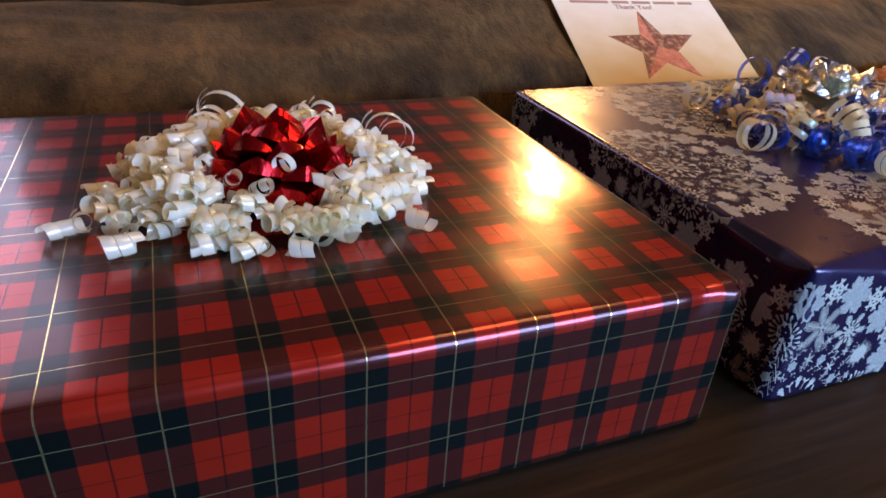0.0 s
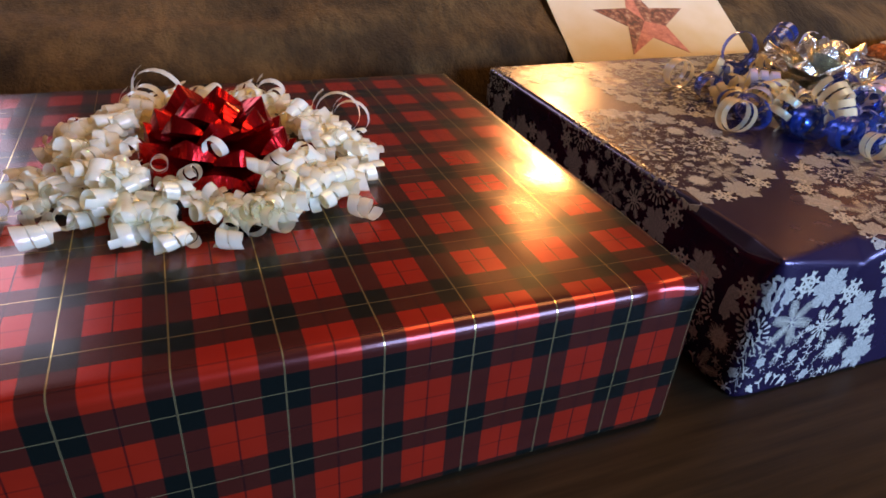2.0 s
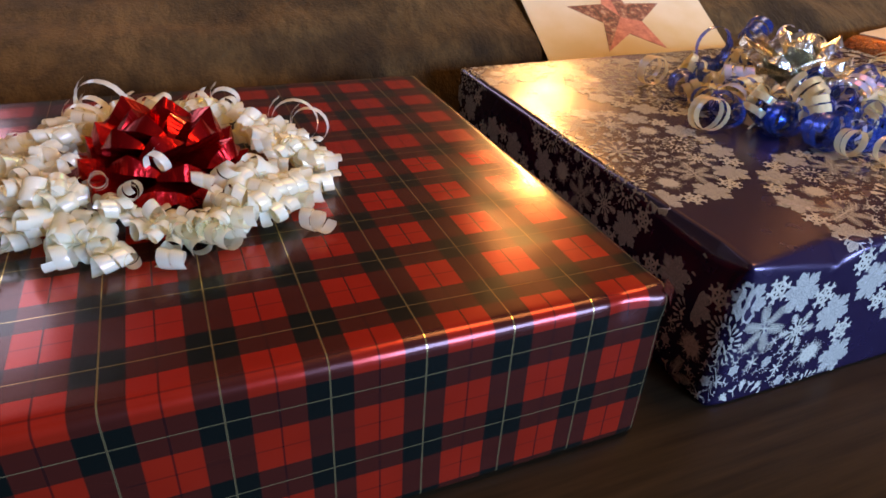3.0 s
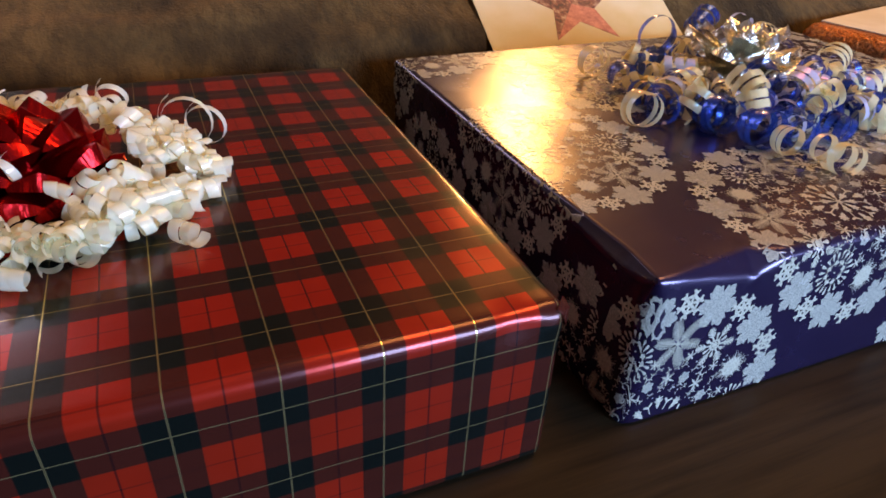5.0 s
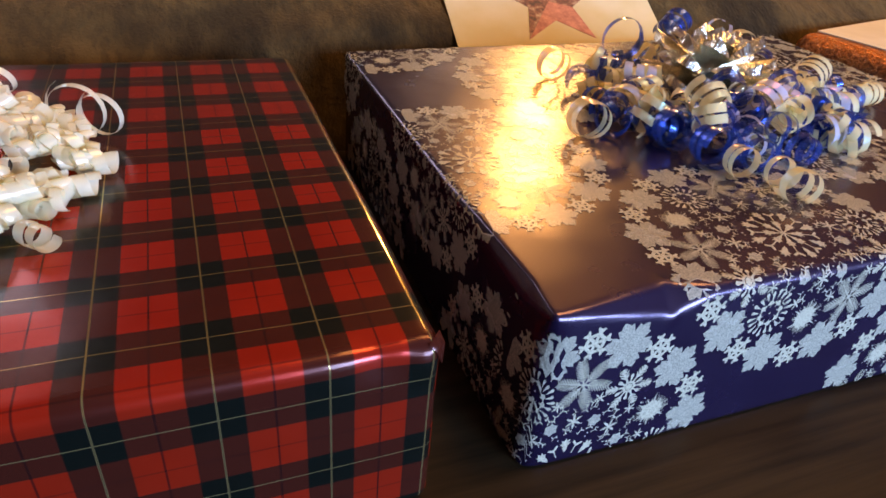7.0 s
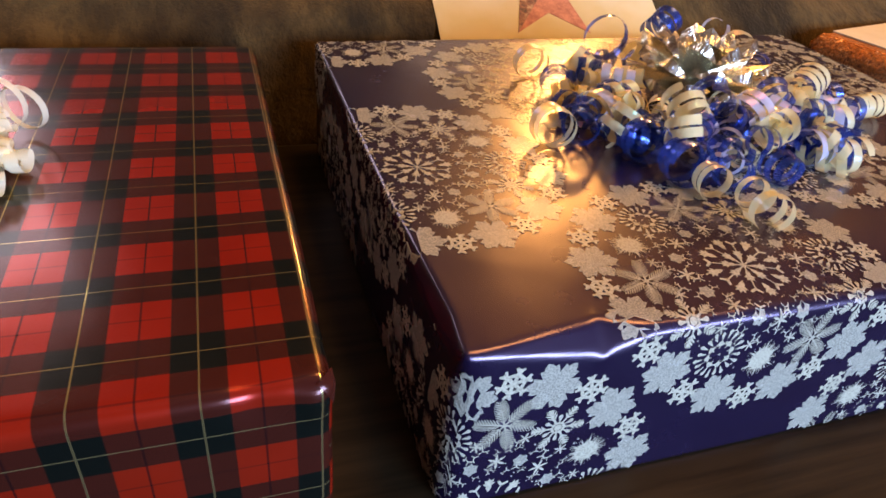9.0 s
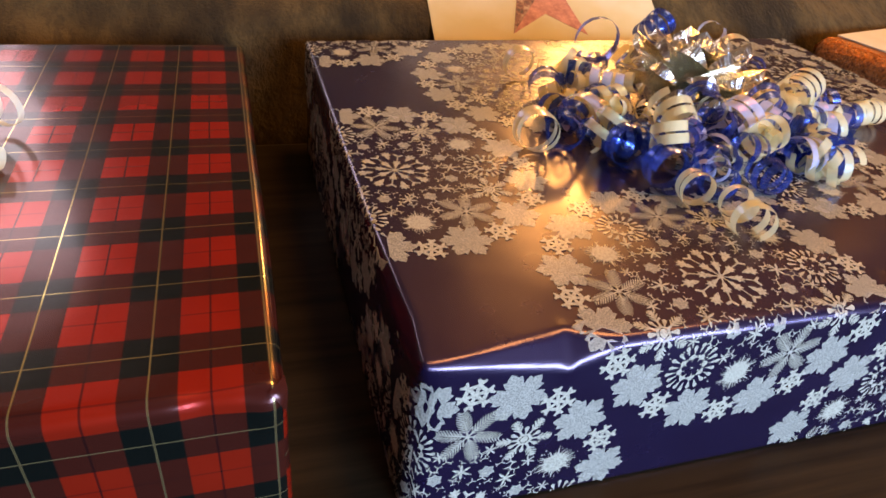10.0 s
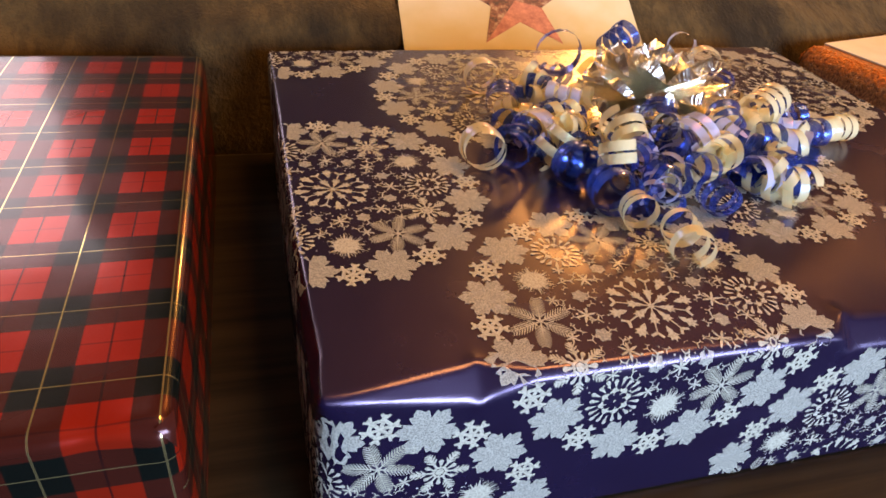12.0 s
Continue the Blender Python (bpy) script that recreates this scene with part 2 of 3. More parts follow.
RX0, RX1, RY0, RY1, RZ0, RZ1 = ROOM
wall_with_openings("wall_north", "x", RY1 - 0.12, 0.12, RX0, RX1, RZ0, RZ1, [(1.76, 2.20, 1.12, 1.72), (-1.70, -0.60, 0.94, 2.22)], "warm beige painted wall with two windows")
wall_with_openings("wall_south", "x", RY0, 0.12, RX0, RX1, RZ0, RZ1, [(0.52, 2.08, -0.07, 0.93)], "warm beige painted wall with a wide low window")
wall_with_openings("wall_east", "y", RX1, 0.12, RY0, RY1, RZ0, RZ1, [(2.18, 2.56, 1.76, 2.14)], "warm beige painted wall with a small high window")
wall_with_openings("wall_west", "y", RX0 - 0.12, 0.12, RY0, RY1, RZ0, RZ1, [], "plain warm beige painted wall")
tagged(obj("floor", block(RX0 - 0.12, RX1 + 0.12, RY0, RY1, RZ0 - 0.1, RZ0), M_FLOOR, smooth=False), "dark brown wooden floor boards", "floor", kind="structure")
tagged(obj("ceiling", block(RX0 - 0.12, RX1 + 0.12, RY0, RY1, RZ1, RZ1 + 0.1), M_CEIL, smooth=False), "plain off-white painted ceiling", "ceiling", kind="structure")

# ---- coffee table ----
table = tagged(new("coffee_table"), "dark polished wooden coffee table pushed against the sofa", "table")
part("tabletop", block(-0.62, 1.05, -0.10, 0.452, -0.035, 0.0, 0.004), M_TABLE, table, smooth=False)
for lx in (-0.57, 1.0):
    for ly in (-0.05, 0.40):
        part("leg", block(lx - 0.03, lx + 0.03, ly - 0.03, ly + 0.03, -0.449, -0.036, 0.003), M_TABLE, table, smooth=False)


# ---- sofa ----
def sofa_height(x, s):
    """Profile of the seat front as a path (y, z) by its length s."""
    pts = [(0.468, -0.42), (0.466, -0.10), (0.462, 0.0), (0.470, 0.048), (0.490, 0.072), (0.535, 0.090), (0.60, 0.102), (0.67, 0.096), (0.76, 0.060), (0.90, 0.030)]
    n = len(pts) - 1
    i = min(int(s * n), n - 1)
    f = s * n - i
    p = [Vector((*pts[max(0, min(n, k))], 0)) for k in (i - 1, i, i + 1, i + 2)]
    rise = min(1, max(0, (x - 0.02) / 0.26))
    q = 0.5 * (2 * p[1] + (p[2] - p[0]) * f + (2 * p[0] - 5 * p[1] + 4 * p[2] - p[3]) * f * f + (3 * p[1] - p[0] - 3 * p[2] + p[3]) * f ** 3)
    return q.x, q.y + 0.020 * rise * rise * (3 - 2 * rise) * min(1, max(0, (q.x - 0.50) / 0.10))


def sofa_cushion():
    bm = bmesh.new()
    nx, ns, x0, x1 = 170, 90, -1.1, 1.7
    rows = []
    for j in range(ns + 1):
        row = []
        for i in range(nx + 1):
            x = x0 + (x1 - x0) * i / nx
            y, z = sofa_height(x, j / ns)
            top = min(1, max(0, (z - 0.02) / 0.05))
            w = noise.noise(Vector((x * 5, y * 9, 1.3))) * 0.012 + noise.noise(Vector((x * 13 + y * 12, y * 24, 4.1))) * 0.007
            row.append(bm.verts.new((x, y - w * 0.3, z + w * top)))
        rows.append(row)
    for j in range(ns):
        for i in range(nx):
            bm.faces.new((rows[j][i], rows[j][i + 1], rows[j + 1][i + 1], rows[j + 1][i]))
    low = [bm.verts.new((v.co.x, v.co.y, -0.42)) for v in rows[ns]]
    for i in range(nx):
        bm.faces.new((rows[ns][i], rows[ns][i + 1], low[i + 1], low[i]))
    for k in (0, nx):
        try:
            bm.faces.new([r[k] for r in rows] + [low[k]])
        except ValueError:
            pass
    bmesh.ops.recalc_face_normals(bm, faces=bm.faces[:])
    return bm


sofa = tagged(new("sofa"), "brown plush suede sofa with a soft wrinkled seat", "sofa")
part("seat_cushion", sofa_cushion(), M_SOFA, sofa)
bm = block(-1.1, 1.7, 0.97, 1.15, -0.40, 0.24, 0.05, 4)
part("backrest", bm, M_SOFA, sofa)
for lx in (-1.0, 1.6):
    for ly in (0.52, 1.05):
        part("leg", block(lx - 0.03, lx + 0.03, ly - 0.03, ly + 0.03, -0.45, -0.40, 0.004), M_TABLE, sofa, smooth=False)


# ---- wrapped gifts ----
def slack(profile, at, inward, down, wide, tall):
    """How far slack paper sinks at an edge: profile gives (place along the edge, size of the flattened band)."""
    h = profile[-1][1]
    for (a, ha), (b, hb) in zip(profile, profile[1:]):
        if at <= b:
            h = ha + (hb - ha) * max(0, (at - a) / (b - a))
            break
    over = (h - inward / wide - down / tall) / 0.07
    over = 0.07 * math.log1p(math.exp(min(60, over))) - 0.07 * math.log1p(math.exp(min(60, (h - 1.2) / 0.07)))
    if over <= 0 or h <= 0:
        return 0.0, 0.0
    size = over * min(1, h / 0.1) / (1 / wide ** 2 + 1 / tall ** 2)
    return size / wide, size / tall


class Gift:
    """A wrapped box: a paper sheet folded over rounded edges."""

    def __init__(self, x0, x1, y0, y1, top, r, skew=0.0, dents=(), slack_front=(), slack_left=(), soft_corner=0.0, step=0.003):
        self.soft_corner = soft_corner
        self.b, self.r, self.skew, self.dents = (x0, x1, y0, y1, 0.0, top), r, skew, dents
        self.slack_front, self.slack_left, self.step = slack_front, slack_left, step

    def shape(self, p, n):
        """Small unevenness of the paper: bulges, creases and a skewed back."""
        x0, x1, y0, y1, z0, z1 = self.b
        w = noise.noise(Vector((p.x * 12, p.y * 12, p.z * 16 + 3))) * 0.0007 + noise.noise(Vector((p.x * 45, p.y * 30, p.z * 45))) * 0.00022
        for dx, dy, dz, amp, wid, hgt in self.dents:
            w += amp * math.exp(-((p.x - dx) / wid) ** 2 - ((p.y - dy) / hgt) ** 2 - ((p.z - dz) / hgt) ** 2)
        fade = min(1, max(0, p.z / 0.01))
        q = p + n * w * fade
        if self.slack_front:
            oy, oz = slack(self.slack_front, p.x, q.y - y0, z1 - q.z, 0.0076, 0.0080)
            q.y, q.z = q.y + oy, q.z - oz
        if self.slack_left:
            ox, oz = slack(self.slack_left, p.y, q.x - x0, z1 - q.z, 0.0050, 0.0100)
            q.x, q.z = q.x + ox, q.z - oz
        if self.soft_corner:
            for side in (1, -1):
                a = (q.x - x0) if side > 0 else (x1 - q.x)
                over = self.soft_corner - (a + (q.y - y0))
                if over > -0.01:
                    k = 0.0022
                    over = k * math.log1p(math.exp(over / k)) * min(1, max(0, (z1 + 0.001 - p.z) / 0.012))
                    q.x += side * over / 2
                    q.y += over / 2
        q.y += self.skew * (p.x - x0) / (x1 - x0) * max(0, (p.y - y0) / (y1 - y0))
        return q

    def body(self):
        x0, x1, y0, y1, z0, z1 = self.b
        r = self.r

        def stops(a, b, step):
            c = [a + r * (1 - math.tan(radians(45 * (1 - k / 4)))) for k in range(4)]
            n = max(2, int((b - a - 2 * r) / step))
            return c + [a + r + (b - a - 2 * r) * k / n for k in range(n + 1)] + [a + b - v for v in reversed(c)]

        sx, sy, sz = stops(x0, x1, self.step), stops(y0, y1, self.step), stops(z0, z1, self.step)
        bm = bmesh.new()
        uvl = bm.loops.layers.uv.new("paper")
        cache = {}

        def vert(x, y, z):
            key = (round(x, 6), round(y, 6), round(z, 6))
            if key not in cache:
                q = Vector((x, y, z))
                c = Vector((min(max(x, x0 + r), x1 - r), min(max(y, y0 + r), y1 - r), min(max(z, z0 + r), z1 - r)))
                n = (q - c).normalized()
                p = c + n * r
                cache[key] = (bm.verts.new(self.shape(p, n)), p, n)
            return cache[key]

        def sheet(g, a, b, kind):
            for i in range(len(a) - 1):
                for j in range(len(b) - 1):
                    vs = [vert(*g(a[i + di], b[j + dj])) for di, dj in ((0, 0), (1, 0), (1, 1), (0, 1))]
                    f = bm.faces.new([v[0] for v in vs])
                    for lp, v in zip(f.loops, vs):
                        lp[uvl].uv = self.flat(v[1], v[2], kind)

        sheet(lambda a, b: (a, b, z1), sx, sy, "top")
        sheet(lambda a, b: (a, b, z0), sx, sy, "top")
        sheet(lambda a, b: (a, y0, b), sx, sz, "front")
        sheet(lambda a, b: (a, y1, b), sx, sz, "back")
        sheet(lambda a, b: (x0, a, b), sy, sz, "left")
        sheet(lambda a, b: (x1, a, b), sy, sz, "right")
        bmesh.ops.recalc_face_normals(bm, faces=bm.faces[:])
        return bm

    def arc(self, over, z, lo):
        """Paper length past the flat top: over = sideways part of the normal, z = height."""
        r, z1 = self.r, self.b[5]
        if z >= z1 - r:
            return r * math.asin(min(1, max(0, over)))
        return r * math.pi / 2 + (z1 - r - z)

    def flat(self, p, n, kind):
        x0, x1, y0, y1, z0, z1 = self.b
        r = self.r
        u, v = p.x, p.y
        if kind in ("top", "front", "back"):
            if n.y < -1e-6 and p.y < y0 + r + 1e-6:
                v = y0 + r - self.arc(-n.y, p.z, 0)
            elif n.y > 1e-6 and p.y > y1 - r - 1e-6:
                v = y1 - r + self.arc(n.y, p.z, 0)
        if kind in ("top", "left", "right"):
            if n.x < -1e-6 and p.x < x0 + r + 1e-6:
                u = x0 + r - self.arc(-n.x, p.z, 0)
            elif n.x > 1e-6 and p.x > x1 - r - 1e-6:
                u = x1 - r + self.arc(n.x, p.z, 0)
        return u, v

    def fold(self, u, v, lift):
        """The place on the wrapped box of a point (u, v) of the flat paper; None where the paper is tucked in."""
        x0, x1, y0, y1, z0, z1 = self.b
        r = self.r
        du = min(0, u - (x0 + r)) + max(0, u - (x1 - r))
        dv = min(0, v - (y0 + r)) + max(0, v - (y1 - r))
        if du and dv:
            if abs(du) > r and abs(dv) > r:
                round_by, z = -du - r, z1 - r - (abs(dv) - r * math.pi / 2)
                if du > 0 or dv > 0 or round_by > 0.024 or z < 0.0015 or z > z1 - r:
                    return None
                p, n = Vector((x0, y0 + round_by, z)), Vector((-1, 0, 0))
                return self.shape(p, n) + n * lift
            if abs(du) <= abs(dv):
                px, along, side, s = u, abs(dv), "y", 1 if dv > 0 else -1
                px = min(max(px, x0 + 0.001), x1 - 0.001)
            else:
                px, along, side, s = min(max(v, y0 + 0.001), y1 - 0.001), abs(du), "x", 1 if du > 0 else -1
        elif dv:
            px, along, side, s = u, abs(dv), "y", 1 if dv > 0 else -1
        elif du:
            if du < -r * math.pi / 2 and v < y0 + 0.024:
                return None
            px, along, side, s = v, abs(du), "x", 1 if du > 0 else -1
        else:
            p, n = Vector((u, v, z1)), Vector((0, 0, 1))
            return self.shape(p, n) + n * lift
        if side == "y" and s < 0:
            along *= 1.11
        if along < r * math.pi / 2:
            a = along / r
            out, z, no, nz = r * math.sin(a), z1 - r + r * math.cos(a), math.sin(a), math.cos(a)
        else:
            out, z, no, nz = r, z1 - r - (along - r * math.pi / 2), 1, 0
        if z < 0.0015:
            return None
        if side == "y":
            p, n = Vector((px, (y1 - r if s > 0 else y0 + r) + s * out, z)), Vector((0, s * no, nz))
        else:
            p, n = Vector(((x1 - r if s > 0 else x0 + r) + s * out, px, z)), Vector((s * no, 0, nz))
        return self.shape(p, n) + n * lift


RED = Gift(-0.245, 0.2015, 0.1655, 0.4325, 0.073, 0.0048, 0.0, [(0.196, 0.169, 0.066, 0.0016, 0.004, 0.006), (0.181, 0.168, 0.069, -0.0012, 0.006, 0.006)],
           [(-0.245, 0.0), (0.178, 0.0), (0.192, 0.42), (0.2015, 0.35)], step=0.0022)
NAVY = Gift(0.2365, 0.600, 0.1655, 0.4375, 0.0735, 0.0032, 0.016,
            [(0.2845, 0.169, 0.0690, 0.0020, 0.0020, 0.006), (0.4190, 0.170, 0.071, 0.0032, 0.0024, 0.007), (0.375, 0.197, 0.0735, 0.0026, 0.050, 0.024)],
            [(0.238, 0.08), (0.2845, 1.0), (0.301, 0.34), (0.395, 0.06), (0.414, 0.20), (0.419, 0.95), (0.46, 0.7), (0.56, 0.6), (0.60, 0.0)],
            [(0.165, 0.30), (0.185, 0.70), (0.225, 0.40), (0.28, 0.05), (0.44, 0.0)], 0.0055, 0.0017)

red_gift = tagged(new("gift_box"), "gift box in glossy red and green tartan paper with gold lines", "gift", "wrapped gifts")
part("wrapping_paper", RED.body(), M_TARTAN, red_gift)
bm = bmesh.new()
uvl = bm.loops.layers.uv.new("paper")
ear = [(0.1965, 0.1662, 0.0715), (0.2016, 0.1664, 0.0713), (0.2012, 0.1705, 0.0731), (0.2010, 0.1656, 0.0640), (0.1985, 0.1652, 0.0695)]
vs = [bm.verts.new(p) for p in ear]
for tri in ((0, 1, 2), (0, 4, 1), (4, 3, 1), (1, 3, 2)):
    f = bm.faces.new([vs[k] for k in tri])
    for lp in f.loops:
        lp[uvl].uv = (GOLD_U + PERIOD * 0.32, GOLD_V + PERIOD * 0.15)
part("corner_fold", bm, M_TARTAN, red_gift)
navy_gift = tagged(new("gift_box"), "gift box in navy foil paper printed with silver snowflakes", "gift", "wrapped gifts")
part("wrapping_paper", NAVY.body(), M_FOIL, navy_gift)


# ---- printed snowflakes ----
def stroke(out, a, b, w0, w1):
    ax, ay = a
    bx, by = b
    d = math.hypot(bx - ax, by - ay) or 1
    nx, ny = -(by - ay) / d, (bx - ax) / d
    out.append([(ax + nx * w0, ay + ny * w0), (ax - nx * w0, ay - ny * w0), (bx - nx * w1, by - ny * w1), (bx + nx * w1, by + ny * w1)])


def pol(r, a):
    return r * math.cos(a), r * math.sin(a)


def fern(r):
    out = []
    for k in range(6):
        a = k * math.pi / 3 + 0.3
        stroke(out, (0, 0), pol(r, a), r * 0.030, r * 0.010)
        for j in range(2, 11):
            f = j / 10.5
            ln = r * 0.23 * math.sin(math.pi * min(1, f * 0.75 + 0.16)) + r * 0.04
            c = pol(r * f, a)
            for s in (-1, 1):
                side, d = pol(r * 0.03, a + s * math.pi / 2), pol(ln, a + s * 0.82)
                c2 = (c[0] + side[0], c[1] + side[1])
                stroke(out, c2, (c2[0] + d[0], c2[1] + d[1]), r * 0.024, r * 0.010)
    return out


def drop(out, a, inner, outer, width):
    """A petal that stands out from the middle: thin stem, fat rounded end."""
    n = len(out)
    c, s = math.cos(a), math.sin(a)
    ln = outer - inner
    pts = [(0, -0.10), (0.45, -0.5), (0.78, -0.95), (0.94, -0.6), (1, 0), (0.94, 0.6), (0.78, 0.95), (0.45, 0.5), (0, 0.10)]
    out.insert(n, [(c * (inner + ln * x) - s * width * y, s * (inner + ln * x) + c * width * y) for x, y in pts])


def ring_flower(r):
    out = [[pol(r * 0.045, k * math.pi / 3) for k in range(6)]]
    for k in range(8):
        a = k * math.pi / 4
        m = pol(r * 0.46, a)
        out.append([(m[0] + x, m[1] + y) for x, y in (pol(r * 0.115, j * math.pi / 3) for j in range(6))])
        for side in (-1, 1):
            stroke(out, m, pol(r * 0.44, a + side * 0.36), r * 0.050, r * 0.035)
        stroke(out, pol(r * 0.40, a), pol(r * 0.27, a + 0.12), r * 0.03, r * 0.012)
    for k in range(20):
        a = k * math.pi / 10 + 0.08
        drop(out, a, r * (0.60 if k % 2 else 0.54), r * (1.0 if k % 2 else 0.92), r * 0.082)
    return out


def burst(r):
    rng = random.Random(5)
    out = [[pol(r * (0.44 + 0.10 * (k % 2)), k * math.pi / 12) for k in range(24)]]
    for k in range(36):
        a = k * math.pi / 18 + rng.uniform(-0.05, 0.05)
        stroke(out, pol(r * 0.35, a), pol(r * rng.uniform(0.56, 0.80), a), r * 0.035, r * 0.010)
    for k in range(12):
        a = k * math.pi / 6
        stroke(out, pol(r * 0.3, a), pol(r * (0.86 if k % 2 == 0 else 0.72), a), r * 0.07, r * 0.012)
    for k in range(70):
        a = rng.uniform(0, 2 * math.pi)
        q = rng.uniform(0.55, 1.0) * (0.86 + 0.14 * math.cos(6 * a))
        c = pol(r * q, a)
        w = r * rng.uniform(0.014, 0.03)
        out.append([(c[0] + x, c[1] + y) for x, y in (pol(w, j * math.pi / 2) for j in range(4))])
    return out


def dendrite(r):
    out = []
    for k in range(6):
        a = k * math.pi / 3
        stroke(out, pol(r * 0.22, a), pol(r, a), r * 0.045, r * 0.022)
        for f, ln in ((0.48, 0.24), (0.62, 0.27), (0.76, 0.22), (0.88, 0.14)):
            c = pol(r * f, a)
            for s in (-1, 1):
                d = pol(r * ln, a + s * 0.80)
                stroke(out, c, (c[0] + d[0], c[1] + d[1]), r * 0.050, r * 0.020)
        drop(out, a + math.pi / 6, r * 0.2, r * 0.60, r * 0.09)
        b = (k + 1) * math.pi / 3
        stroke(out, pol(r * 0.24, a), pol(r * 0.24, b), r * 0.05, r * 0.05)
    out.append([pol(r * 0.15, k * math.pi / 4) for k in range(8)])
    return out


def lattice_flake(r):
    out = [[pol(r * 0.17, k * math.pi / 3) for k in range(6)]]
    for k in range(6):
        a, b = k * math.pi / 3, (k + 1) * math.pi / 3
        stroke(out, pol(r * 0.60, a), pol(r * 0.60, b), r * 0.105, r * 0.105)
        stroke(out, (0, 0), pol(r * 0.92, a), r * 0.10, r * 0.11)
        c = pol(r * 0.66, a)
        for s in (-1, 1):
            d = pol(r * 0.38, a + s * 0.62)
            stroke(out, c, (c[0] + d[0], c[1] + d[1]), r * 0.095, r * 0.075)
    return out


def leaf_star(r):
    """A broad frosted star with six lobes, each with three small teeth."""
    out = []
    for k in range(6):
        a = k * math.pi / 3
        teeth = [(0.56, -30), (0.72, -25), (0.86, -21), (0.80, -13), (0.90, -8), (1.0, 0), (0.90, 8), (0.80, 13), (0.86, 21), (0.72, 25), (0.56, 30)]
        out.append([(0, 0)] + [pol(r * q, a + radians(g)) for q, g in teeth])
    return out


def sprig(out, a, inner, outer, width):
    """A small notched leaf that opens outwards."""
    c, s = math.cos(a), math.sin(a)
    ln = outer - inner
    half = [(0, 0.06), (0.30, 0.42), (0.42, 0.34), (0.62, 0.90), (0.66, 0.50), (0.88, 0.70), (0.80, 0.22)]
    for side in (1, -1):
        pts = [(inner + ln * x, side * width * y) for x, y in half] + [(outer, 0), (inner, 0)]
        out.append([(c * x - s * y, s * x + c * y) for x, y in (pts if side > 0 else pts[::-1])])


def big_six(r):
    """The middle of a doily: eight notched leaves, eight outer leaves and forked twigs between them."""
    out = []
    for k in range(8):
        a = k * math.pi / 4 + 0.2
        stroke(out, (0, 0), pol(r * 0.2, a), r * 0.018, r * 0.018)
        sprig(out, a, r * 0.14, r * 0.54, r * 0.135)
        stroke(out, pol(r * 0.5, a), pol(r * 0.74, a), r * 0.016, r * 0.016)
        for s in (-1, 1):
            c = pol(r * 0.74, a)
            d = pol(r * 0.16, a + s * 0.9)
            stroke(out, c, (c[0] + d[0], c[1] + d[1]), r * 0.035, r * 0.03)
        b = a + math.pi / 8
        sprig(out, b, r * 0.56, r * 0.98, r * 0.16)
    return out


def small_six(r):
    out = []
    for k in range(6):
        a = k * math.pi / 3
        stroke(out, (0, 0), pol(r * 0.55, a), r * 0.08, r * 0.14)
        stroke(out, pol(r * 0.55, a), pol(r, a), r * 0.14, r * 0.05)
    return out


def hex_star(r):
    return [[(0, 0), pol(r * 0.74, a - math.pi / 6), pol(r, a), pol(r * 0.74, a + math.pi / 6)] for a in (k * math.pi / 3 for k in range(6))]


def twig(r):
    out = []
    for a in (0.2, 2.3, 4.3):
        stroke(out, (0, 0), pol(r, a), r * 0.14, r * 0.11)
    c = pol(r, 0.2)
    for s in (-0.9, 0.9):
        d = pol(r * 0.6, 0.2 + s)
        stroke(out, c, (c[0] + d[0], c[1] + d[1]), r * 0.12, r * 0.1)
    return out


def dot(r):
    return [[pol(r, k * math.pi / 3) for k in range(6)]]


MEDALLIONS = []
for i in range(-2, 6):
    for j in range(-4, 6):
        if (i + j) % 2 == 0:
            MEDALLIONS.append((0.2550 + 0.0955 * i, 0.2765 + 0.0895 * j))


